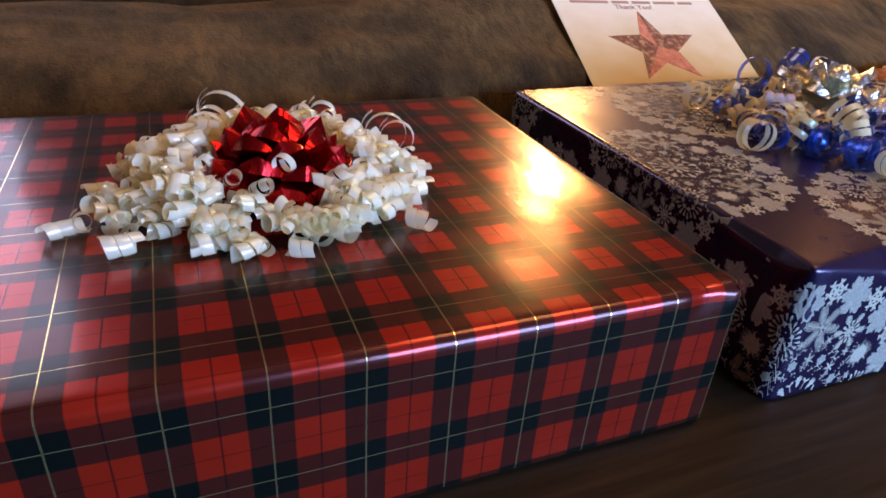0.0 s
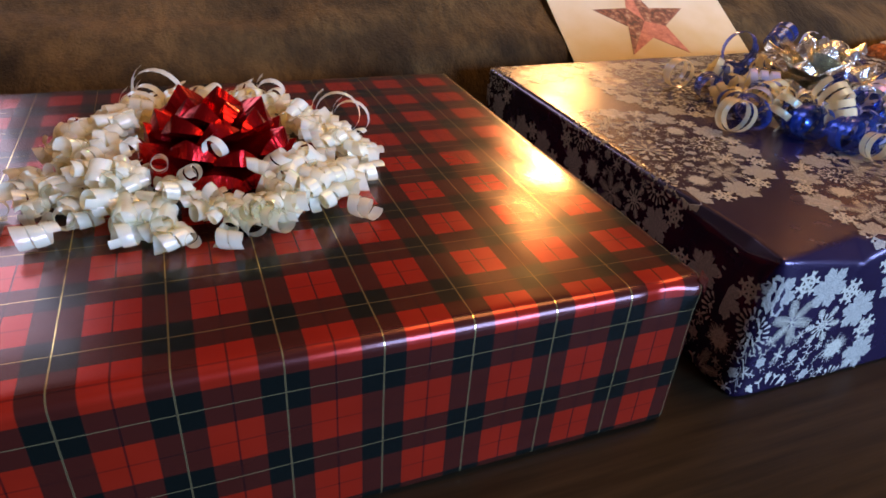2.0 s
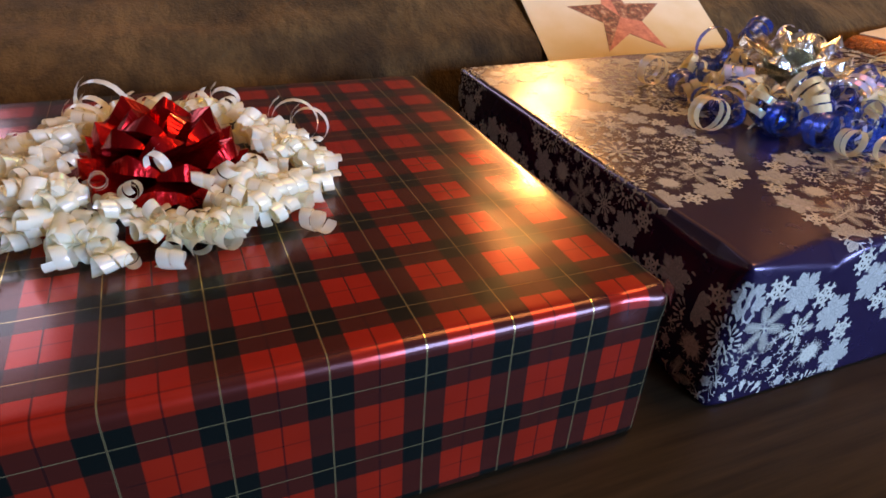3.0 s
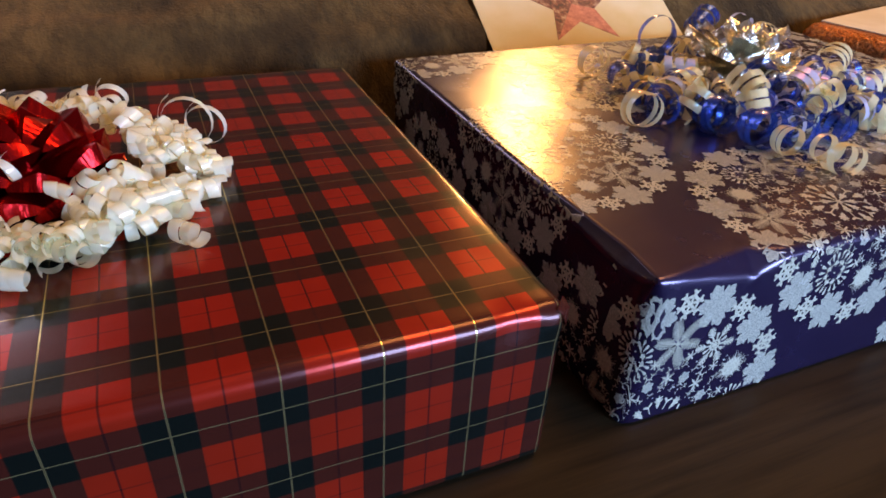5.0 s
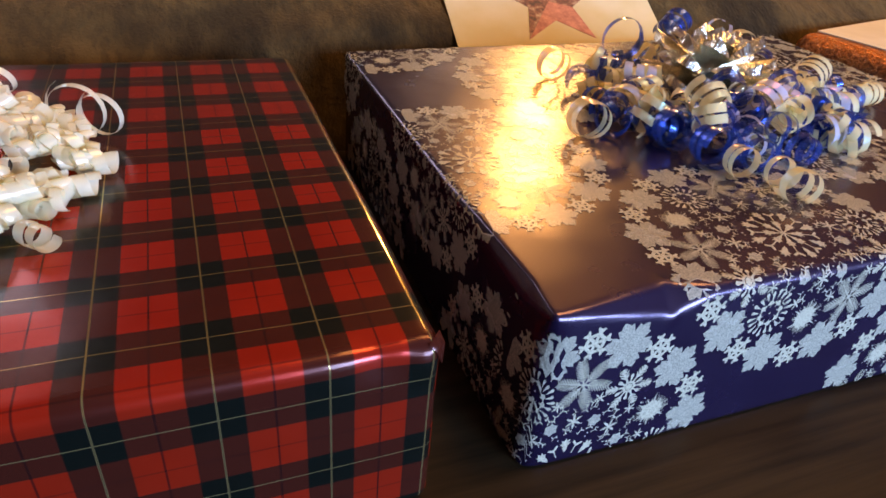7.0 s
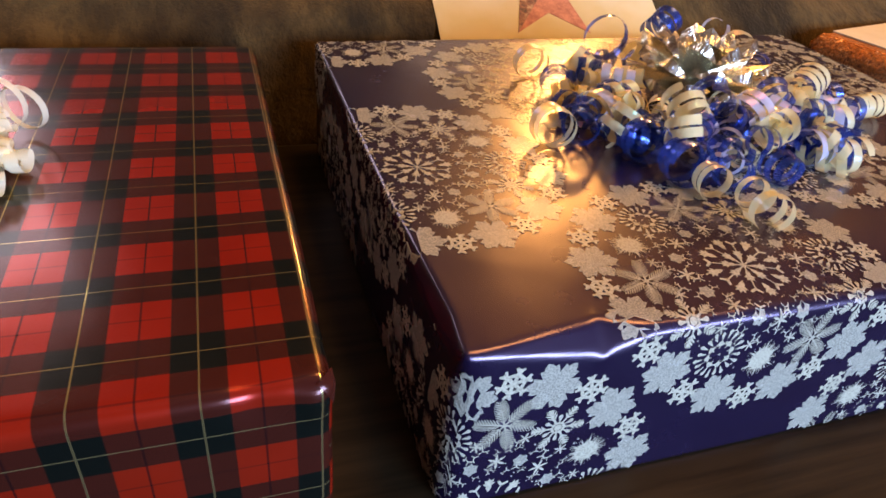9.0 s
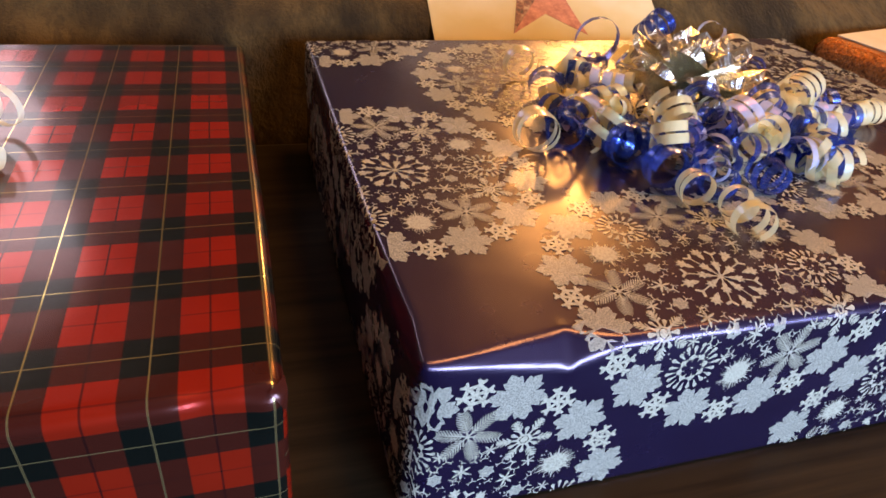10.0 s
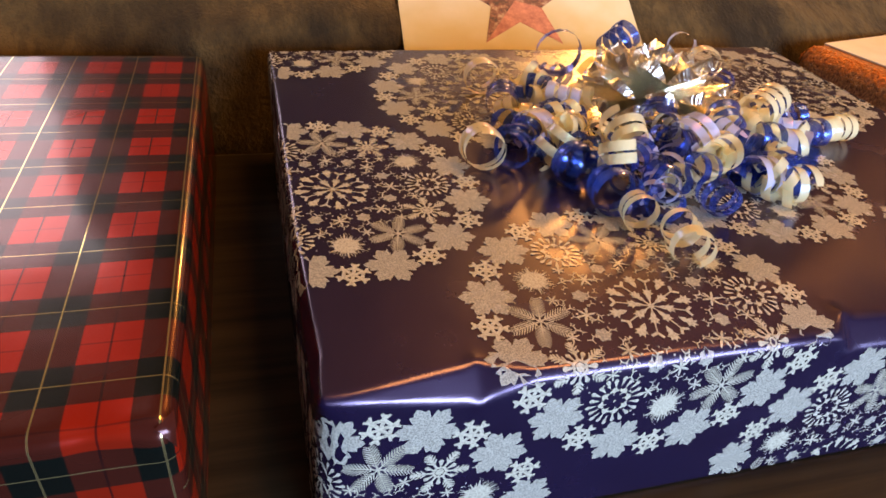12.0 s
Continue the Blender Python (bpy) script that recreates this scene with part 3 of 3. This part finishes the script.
def medallion_items():
    """Pieces of one round doily of snowflakes: (shape polygons, x, y, turn, is_frosted)."""
    rng = random.Random(11)
    items = []
    for k in range(12):
        a = radians(30 * k + 15)
        items.append((leaf_star(0.0102), *pol(0.0552, a), a * 2 + 0.4, True))
        b = radians(30 * k)
        items.append((lattice_flake(0.0062), *pol(0.0570, b), a * 3, False))
    order = [ring_flower, burst, dendrite, fern, ring_flower, burst, fern, dendrite, ring_flower, burst, fern, dendrite]
    size = {ring_flower: 0.0100, burst: 0.0088, dendrite: 0.0098, fern: 0.0112}
    for k, f in enumerate(order):
        a = radians(30 * k)
        items.append((f(size[f]), *pol(0.0400, a), a, False))
    items.append((big_six(0.0165), 0, 0, 0.26, False))
    for k in range(8):
        a = radians(45 * k)
        items.append((hex_star(0.0031), *pol(0.0238, a + radians(22.5)), a, True))
        items.append((small_six(0.0036), *pol(0.0238, a), a * 1.7, False))
    for k in range(24):
        a = radians(15 * k + 7)
        q = 0.0238 + (0.0042 if k % 2 else -0.0028) + rng.uniform(-0.0007, 0.0007)
        items.append((twig(rng.uniform(0.0017, 0.0022)), *pol(q, a), a + rng.choice((0, 3.1)) + rng.uniform(-0.4, 0.4), False))
    for k in range(16):
        a = radians(22.5 * k + 11)
        items.append((twig(rng.uniform(0.0014, 0.0019)), *pol(0.0305 + 0.001 * (k % 2), a), rng.uniform(0, 6), False))
    for k in range(20):
        a = radians(18 * k + 4)
        items.append((twig(rng.uniform(0.0012, 0.0016)), *pol(0.0190 + 0.0012 * (k % 2), a), rng.uniform(0, 6), False))
    for k in range(24):
        a = radians(15 * k + rng.uniform(-2, 2))
        items.append((twig(rng.uniform(0.0012, 0.0017)), *pol(0.0282 + 0.0008 * (k % 3), a), rng.uniform(0, 6), False))
    for k in range(12):
        a = radians(30 * k + 15)
        items.append((small_six(0.0026), *pol(0.0335, a), a, False))
        items.append((twig(0.0015), *pol(0.0470, a + 0.03), a, False))
    for k in range(190):
        a, q = rng.uniform(0, 2 * math.pi), rng.uniform(0.016, 0.050)
        items.append((dot(rng.uniform(0.00025, 0.0005)), *pol(q, a), 0, False))
    return items


ITEMS = medallion_items()


def print_medallion(mx, my):
    verts, faces, which = [], [], []
    for polys, x, y, turn, frosted in ITEMS:
        c, s = math.cos(turn), math.sin(turn)
        for p in polys:
            place = [NAVY.fold(mx + x + c * a - s * b, my + y + s * a + c * b, 0.00014 if frosted else 0.00022) for a, b in p]
            if any(q is None for q in place) or max((q - place[0]).length for q in place) > 0.02:
                continue
            n = len(verts)
            verts.extend(tuple(q) for q in place)
            faces.append(tuple(range(n, n + len(place))))
            which.append(1 if frosted else 0)
    if len(faces) < 40:
        return
    me = bpy.data.meshes.new("snowflake_medallion")
    me.from_pydata(verts, [], faces)
    me.materials.append(M_FLAKE)
    me.materials.append(M_LEAF)
    me.polygons.foreach_set("material_index", which)
    ob = new("snowflake_medallion", me)
    ob.parent = navy_gift
    ob["label"] = "round silver print of many snowflakes"


for mx, my in MEDALLIONS:
    print_medallion(mx, my)


# ---- ribbon toppers ----
def curl(axis, turns, radius, pitch, width, phase=0.0, open_out=0.0, bend=0.0):
    """A curled ribbon round its axis, from the origin on; bend: how far the axis itself turns, in radians."""
    d = Vector(axis).normalized()
    e1 = d.cross(Vector((0, 0, 1)))
    e1 = (e1 if e1.length > 0.05 else Vector((1, 0, 0))).normalized()
    e2 = d.cross(e1)
    bm = bmesh.new()
    n = max(8, int(turns * 20))
    length = pitch * turns
    last = None
    for i in range(n + 1):
        f = i / n
        a = phase + f * turns * 2 * math.pi
        r = radius * (1 + open_out * (f - 0.5)) * (1 + 0.05 * math.sin(a * 0.7 + phase))
        g = bend * (f - 0.5)
        if abs(bend) > 0.01:
            rad = length / bend
            mid = d * (rad * math.sin(g)) + e1 * (rad * (1 - math.cos(g)))
        else:
            mid = d * (length * (f - 0.5))
        dd, ee = d * math.cos(g) + e1 * math.sin(g), e1 * math.cos(g) - d * math.sin(g)
        out = ee * math.cos(a) + e2 * math.sin(a)
        c = mid + out * r
        lean = dd + out * 0.12 * math.sin(phase * 3)
        w = width * (0.5 if 0 < i < n else 0.42)
        row = [bm.verts.new(c + lean * w), bm.verts.new(c + out * width * 0.035), bm.verts.new(c - lean * w)]
        if last:
            bm.faces.new((last[0], last[1], row[1], row[0]))
            bm.faces.new((last[1], last[2], row[2], row[1]))
        last = row
    return bm


def place_curl(parent, mtl, at, axis, turns, radius, pitch, width, phase=0.0, open_out=0.0, bend=0.0):
    ob = part("ribbon_curl", curl(axis, turns, radius, pitch, width, phase, open_out, bend), mtl, parent)
    ob.location = at
    return ob


def petal(length, base):
    """One loop of a star bow: a foil strip that opens outwards as a pointed, ridged arch and comes back flat below."""
    bm = bmesh.new()
    n, m = 6, 10
    top, under = [], []
    for i in range(n + 1):
        f = i / n
        w = base * (0.18 + 0.82 * f ** 0.9)
        row, low = [], []
        for k in range(m + 1):
            c = k / m * 2 - 1
            reach = 1 + 0.18 * (1 - abs(c)) * f * f - 0.10 * abs(c) * f
            z = w * 0.85 * (1 - abs(c)) ** 0.7 * (1 - 0.25 * f * f) + 0.06 * length * f * f
            row.append(bm.verts.new((length * f * reach + 0.001, w * c, z)))
            low.append(bm.verts.new((length * f * (1 + 0.16 * (1 - abs(c)) * f) + 0.001, w * c * 0.97, 0.06 * length * f * f - 0.0006)))
        top.append(row)
        under.append(low)
    for rows in (top, under):
        for i in range(n):
            for k in range(m):
                bm.faces.new((rows[i][k], rows[i + 1][k], rows[i + 1][k + 1], rows[i][k + 1]))
    for k in range(m):
        bm.faces.new((top[n][k], under[n][k], under[n][k + 1], top[n][k + 1]))
        bm.edges.get((top[n][k], top[n][k + 1])).smooth = False
        bm.edges.get((under[n][k], under[n][k + 1])).smooth = False
    for i in range(n):
        bm.edges.get((top[i][m // 2], top[i + 1][m // 2])).smooth = False
    return bm


def star_bow(parent, at, size, mtl, seed, wide):
    rng = random.Random(seed)
    tiers = ((11, 2, 1.0, 0.0), (9, 15, 0.92, 0.16), (7, 30, 0.78, 0.32), (4, 50, 0.56, 0.42))
    for n, elev, ln, up in tiers:
        for k in range(n):
            ob = part("bow_loop", petal(size * ln * rng.uniform(0.86, 1.02) / 1.2, size * wide * rng.uniform(0.9, 1.1)), mtl, parent)
            ob.matrix_basis = Matrix.Translation(Vector(at) + Vector((0, 0, size * up * 0.5))) @ pose(
                0, 0, 0, 0, 0, 360 * (k + rng.uniform(-0.12, 0.12) + elev * 0.013) / n) @ pose(0, 0, 0, 0, -elev + rng.uniform(-5, 5), 0) @ pose(0, 0, 0, rng.uniform(-22, 22), 0, 0)
    hub = bmesh.new()
    bmesh.ops.create_uvsphere(hub, u_segments=12, v_segments=8, radius=size * 0.16)
    h = part("bow_centre", hub, mtl, parent)
    h.location = Vector(at) + Vector((0, 0, size * 0.12))


TOP = 0.0736
white_topper = tagged(new("ribbon_topper"), "red foil star bow in a heap of pearly white curled ribbon", "gift bow", "gift toppers")
BOW_R = Vector((0.040, 0.289, TOP + 0.008))
star_bow(white_topper, BOW_R, 0.0370, M_REDBOW, 3, 0.28)
rng = random.Random(21)
# curls at the rim of the heap: place, axis, turns, radius
RIM = [((0.102, 0.273), (1, 0.1, 0), 2.2, 0.0062), ((0.090, 0.241), (0.7, -0.7, 0), 2.6, 0.0060), ((0.088, 0.260), (0.8, -0.5, 0.1), 2.6, 0.0056),
       ((0.038, 0.229), (0.8, -0.5, 0), 2.4, 0.0052), ((0.048, 0.236), (0.2, -1, 0), 2.0, 0.0060), ((0.020, 0.234), (1, 0.35, 0.1), 3.0, 0.0050),
       ((0.004, 0.240), (1, 0.1, 0), 2.2, 0.0062), ((-0.024, 0.247), (1, 0.2, 0), 3.0, 0.0062), ((-0.045, 0.268), (1, 0.3, 0), 3.6, 0.0048),
       ((0.108, 0.290), (1, -0.1, 0.1), 2.0, 0.0064), ((0.060, 0.243), (1, -0.6, 0.2), 2.5, 0.0056), ((-0.034, 0.300), (1, 0.2, 0), 2.5, 0.0058)]
for (x, y), ax, tn, rad in RIM:
    r = rad * 0.66
    place_curl(white_topper, M_PEARL, (x, y, TOP + r + 0.0006), ax, tn * 0.78, r, 0.0048, 0.0046, rng.uniform(0, 6), rng.uniform(-0.12, 0.12), rng.uniform(-0.5, 0.5))
for k in range(320):
    a = rng.uniform(0, 2 * math.pi)
    q = math.sqrt(rng.uniform(0.10, 1.0))
    x, y = 0.039 + 0.066 * q * math.cos(a), 0.295 + 0.060 * q * math.sin(a)
    if ((x - 0.042) / 0.035) ** 2 + ((y - 0.290) / 0.033) ** 2 < 1 or (abs(x - 0.041) < 0.009 and 0.246 < y < 0.29):
        continue
    h = (1 - q) * 0.028 + rng.uniform(-0.004, 0.006) + 0.006 * (1 - abs(q - 0.6) * 2)
    if x < 0.0:
        h += 0.003
    rad = rng.uniform(0.0025, 0.0040)
    z = TOP + max(rad + 0.0006, h + 0.003)
    ax = (math.cos(a) + rng.uniform(-0.9, 0.9), math.sin(a) + rng.uniform(-0.9, 0.9), rng.uniform(-0.5, 0.6) if h > 0.01 else rng.uniform(-0.1, 0.2))
    place_curl(white_topper, M_PEARL, (x, y, z), ax, rng.uniform(1.3, 2.8), rad, rng.uniform(0.0040, 0.0058), rng.uniform(0.0038, 0.0047), rng.uniform(0, 6), rng.uniform(-0.3, 0.3), rng.uniform(-0.9, 0.9))
for k in range(34):
    a, q = rng.uniform(0, 2 * math.pi), math.sqrt(rng.uniform(0, 1))
    x, y = -0.010 + 0.030 * q * math.cos(a), 0.272 + 0.026 * q * math.sin(a)
    rad = rng.uniform(0.0028, 0.0040)
    z = TOP + rad + 0.0006 + max(0, rng.uniform(-0.006, 0.012)) * (1 - 0.6 * q)
    place_curl(white_topper, M_PEARL, (x, y, z), (rng.uniform(-1, 1), rng.uniform(-1, 1), rng.uniform(-0.3, 0.4)), rng.uniform(1.3, 2.6), rad, rng.uniform(0.0040, 0.0058), 0.0044, rng.uniform(0, 6), rng.uniform(-0.3, 0.3), rng.uniform(-0.9, 0.9))
for k in range(22):
    a, q = rng.uniform(0, 2 * math.pi), math.sqrt(rng.uniform(0, 1))
    x, y = 0.070 + 0.015 * q * math.cos(a), 0.256 + 0.012 * q * math.sin(a)
    rad = rng.uniform(0.0028, 0.0042)
    z = TOP + rad + 0.0006 + rng.uniform(0, 0.016) * (1 - 0.7 * q)
    place_curl(white_topper, M_PEARL, (x, y, z), (rng.uniform(-1, 1), rng.uniform(-1, 1), rng.uniform(-0.3, 0.5)), rng.uniform(1.3, 2.5), rad, rng.uniform(0.0040, 0.0056), 0.0044, rng.uniform(0, 6), rng.uniform(-0.3, 0.3), rng.uniform(-0.9, 0.9))
for x, y, z, ax, rad in [(0.020, 0.318, 0.104, (0.5, 1, 0.1), 0.0115), (0.012, 0.316, 0.098, (0.3, 1, 0.1), 0.0085), (0.060, 0.330, 0.096, (1, 0.4, 0), 0.0075),
                         (0.098, 0.318, 0.090, (0.3, 1, 0), 0.011), (0.106, 0.322, 0.086, (0.5, 1, 0), 0.009),
                         (0.016, 0.324, 0.100, (0.6, 1, 0.2), 0.0070), (0.070, 0.336, 0.097, (0.4, 1, 0.3), 0.0065), (0.039, 0.262, 0.100, (0.8, 0.6, 0.2), 0.0042)]:
    place_curl(white_topper, M_PEARL, (x, y, z), ax, 1.25, rad, 0.005, 0.0030, 2.6, 0.2)

blue_topper = tagged(new("ribbon_topper"), "silver gold star bow with blue and cream curled ribbon", "gift bow", "gift toppers")
BOW_B = Vector((0.428, 0.332, TOP + 0.010))
star_bow(blue_topper, BOW_B, 0.0420, M_SILVER, 8, 0.215)
B, C, V = M_BLUE, M_CREAM, M_CLEAR
LOOPS = [(C, (0.322, 0.289), 0.0118, (0.1, 0.95, -0.1), 1.9), (B, (0.337, 0.290), 0.0110, (0.6, 0.8, -0.1), 2.2), (V, (0.353, 0.306), 0.0120, (1, 0.6, 0.2), 2.2),
         (C, (0.364, 0.304), 0.0110, (1, 0.3, 0), 2.4), (B, (0.358, 0.270), 0.0122, (0.05, 0.95, -0.1), 2.0), (B, (0.365, 0.248), 0.0122, (0.1, 0.95, -0.1), 1.9),
         (C, (0.371, 0.236), 0.0092, (0.2, 0.95, -0.1), 1.3), (B, (0.384, 0.240), 0.0095, (0.3, 0.95, -0.1), 1.5), (C, (0.3815, 0.224), 0.0088, (0.25, 0.95, -0.1), 1.3),
         (C, (0.378, 0.210), 0.0096, (0.25, 0.95, -0.1), 1.5), (C, (0.455, 0.247), 0.0105, (1, -0.2, 0), 1.5), (V, (0.443, 0.256), 0.0110, (1, 0.1, 0), 1.4),
         (C, (0.531, 0.303), 0.0090, (1, 0.1, 0), 1.8), (C, (0.519, 0.302), 0.0085, (1, 0, 0), 1.6), (B, (0.505, 0.298), 0.0085, (1, 0.1, 0), 2.4),
         (B, (0.349, 0.341), 0.0105, (0.4, 1, 0), 2.4), (C, (0.347, 0.371), 0.0120, (0.1, 1, 0), 1.6), (B, (0.412, 0.241), 0.0095, (0.2, 1, 0), 1.9), (B, (0.440, 0.262), 0.0100, (0.4, 1, 0.1), 2.2)]
for mtl, (x, y), rad, ax, tn in LOOPS:
    place_curl(blue_topper, mtl, (x, y, TOP + rad * 0.80 + 0.0004), ax, tn * 1.15, rad * 0.78, 0.0052, 0.0044, rng.uniform(0, 6), rng.uniform(-0.2, 0.2), rng.uniform(-0.4, 0.4))
for mtl, p, rad, ax, tn in [(B, (0.418, 0.360, 0.108), 0.0095, (1, 0.3, 0.5), 2.6), (B, (0.384, 0.361, 0.100), 0.0150, (0.2, 1, 0.1), 1.2), (C, (0.474, 0.303, 0.094), 0.0115, (1, 0.4, 0.3), 2.6),
                            (C, (0.477, 0.362, 0.094), 0.0120, (0.5, 1, 0), 1.4), (C, (0.384, 0.280, 0.094), 0.0115, (0.1, 1, 0.5), 1.8), (C, (0.374, 0.266, 0.091), 0.0100, (0.1, 0.6, 1), 1.6),
                            (V, (0.418, 0.278, 0.092), 0.0115, (1, 0.2, 0.6), 1.8), (B, (0.409, 0.294, 0.092), 0.0110, (0.6, 1, 0.2), 1.8), (V, (0.470, 0.378, 0.099), 0.0095, (0.3, 1, 0), 0.8)]:
    place_curl(blue_topper, mtl, p, ax, tn * 1.2, rad * 0.80, 0.0054, 0.0044, rng.uniform(0, 6), rng.uniform(-0.2, 0.2))
for k in range(150):
    a = rng.uniform(0, 2 * math.pi)
    q = math.sqrt(rng.uniform(0.12, 1.0))
    x, y = 0.425 + 0.082 * q * math.cos(a), 0.315 + 0.068 * q * math.sin(a)
    if (x < 0.36 and y < 0.27) or math.hypot(x - 0.428, y - 0.332) < 0.036:
        continue
    rad = rng.uniform(0.0048, 0.0076)
    z = TOP + max(rad + 0.0005, (1 - q) * 0.014 + rng.uniform(0, 0.013))
    ax = (math.cos(a) + rng.uniform(-0.8, 0.8), math.sin(a) + rng.uniform(-0.8, 0.8), rng.uniform(-0.5, 0.5))
    place_curl(blue_topper, rng.choice((B, B, B, C, C, C, V)), (x, y, z), ax, rng.uniform(1.3, 2.8), rad, rng.uniform(0.0052, 0.0085), 0.0043, rng.uniform(0, 6), rng.uniform(-0.3, 0.3), rng.uniform(-0.7, 0.7))

# ---- star card ----
card = tagged(new("greeting_card"), "cream greeting card with a rust star leaning on the sofa", "card")
SLOPE = math.degrees(math.atan2(0.084, 0.147))
card.matrix_basis = pose(0.325, 0.466, 0.0665, SLOPE, 0, -3.0) @ Matrix.Translation((0, -0.035, 0))
CW, CH = 0.176, 0.250
bm = block(0, CW, 0, CH, -0.0004, 0.0, 0)
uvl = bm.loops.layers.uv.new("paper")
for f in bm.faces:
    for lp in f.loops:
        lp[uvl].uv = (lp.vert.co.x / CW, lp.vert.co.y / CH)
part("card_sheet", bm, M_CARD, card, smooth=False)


def star_facets():
    """The ten facets of a five-pointed star, as (bright, corner points)."""
    cx, cy, big, small = 0.0850, 0.0795, 0.0480, 0.0200
    for k in range(5):
        a = radians(91 + 72 * k)
        tip = (cx + big * math.cos(a), cy + big * math.sin(a))
        for s in (-1, 1):
            b = a + s * radians(36)
            yield (k, s), [(cx, cy), tip, (cx + small * math.cos(b), cy + small * math.sin(b))]


BRIGHT = {(0, 1), (2, 1), (3, -1), (3, 1)}
for key, pts in star_facets():
    bm = bmesh.new()
    low = [bm.verts.new((x, y, 0.0002)) for x, y in pts]
    high = [bm.verts.new((x, y, 0.0004)) for x, y in pts]
    bm.faces.new(low)
    bm.faces.new(high)
    for k in range(3):
        bm.faces.new((low[k], low[(k + 1) % 3], high[(k + 1) % 3], high[k]))
    bmesh.ops.recalc_face_normals(bm, faces=bm.faces[:])
    part("star_facet", bm, M_STAR_LIGHT if key in BRIGHT else M_STAR, card, smooth=False)


def lettering(text, x, y, size):
    cu = bpy.data.curves.new("lettering", "FONT")
    cu.body, cu.size, cu.align_x = text, size, "CENTER"
    cu.offset = 0.00012
    tmp = bpy.data.objects.new("lettering", cu)
    scene.collection.objects.link(tmp)
    bpy.context.view_layer.update()
    me = bpy.data.meshes.new_from_object(tmp)
    bpy.data.objects.remove(tmp)
    me.materials.clear()
    me.materials.append(M_INK)
    ob = new("lettering", me)
    ob.parent = card
    ob.location = (x, y, 0.0003)


lettering("Thank You!", 0.083, 0.1302, 0.0088)
for y, spans in ((0.1382, ((0.018, 0.058), (0.062, 0.080), (0.084, 0.104), (0.108, 0.132), (0.136, 0.152))), (0.1482, ((0.024, 0.070), (0.076, 0.110), (0.115, 0.148)))):
    for a, b in spans:
        part("text_bar", block(a, b, y, y + 0.0030, 0.0001, 0.0004), M_INK, card, smooth=False)

# ---- copper edged box ----
copper = tagged(new("gift_box"), "low box with ivory lid and copper sequined edge", "gift", "wrapped gifts")
copper.matrix_basis = pose(0.634, 0.457, 0.0, 0, 0, 15)
CX, CY, CZ = 0.26, 0.24, 0.074
part("box_body", block(0.0, CX, -CY, 0.0, 0.0, CZ, 0.011, 6), M_COPPER_SIDE, copper)
part("lid_panel", block(0.020, CX - 0.014, -CY + 0.014, -0.006, CZ, CZ + 0.0015, 0.0006), M_IVORY, copper, "ivory paper lid panel")


def sequin_edge(a, b, out, n):
    """Small tilted sequins strewn over a rounded edge round the line from a to b; out: the way the side faces."""
    bm = bmesh.new()
    a, b, out, up = Vector(a), Vector(b), Vector(out), Vector((0, 0, 1))
    r = random.Random(4)
    for i in range(n):
        g = radians(r.uniform(-10, 92))
        away = (out * math.cos(g) + up * math.sin(g)).normalized()
        c = a.lerp(b, (i + r.uniform(0, 1)) / n) + away * 0.0112
        turn = away.to_track_quat("Z", "Y").to_matrix().to_4x4() @ pose(0, 0, 0, r.uniform(-12, 12), r.uniform(-12, 12), 0)
        bmesh.ops.create_cone(bm, cap_ends=True, segments=6, radius1=0.0012, radius2=0.0010, depth=0.0005, matrix=Matrix.Translation(c) @ turn)
    return bm


for a, b, out in (((0.011, -CY + 0.01, CZ - 0.011), (0.011, -0.006, CZ - 0.011), (-1, 0, 0)), ((0.006, -0.011, CZ - 0.011), (CX - 0.01, -0.011, CZ - 0.011), (0, 1, 0))):
    part("sequin_trim", sequin_edge(a, b, out, 900), M_COPPER, copper, "glittering copper sequin trim", smooth=False)
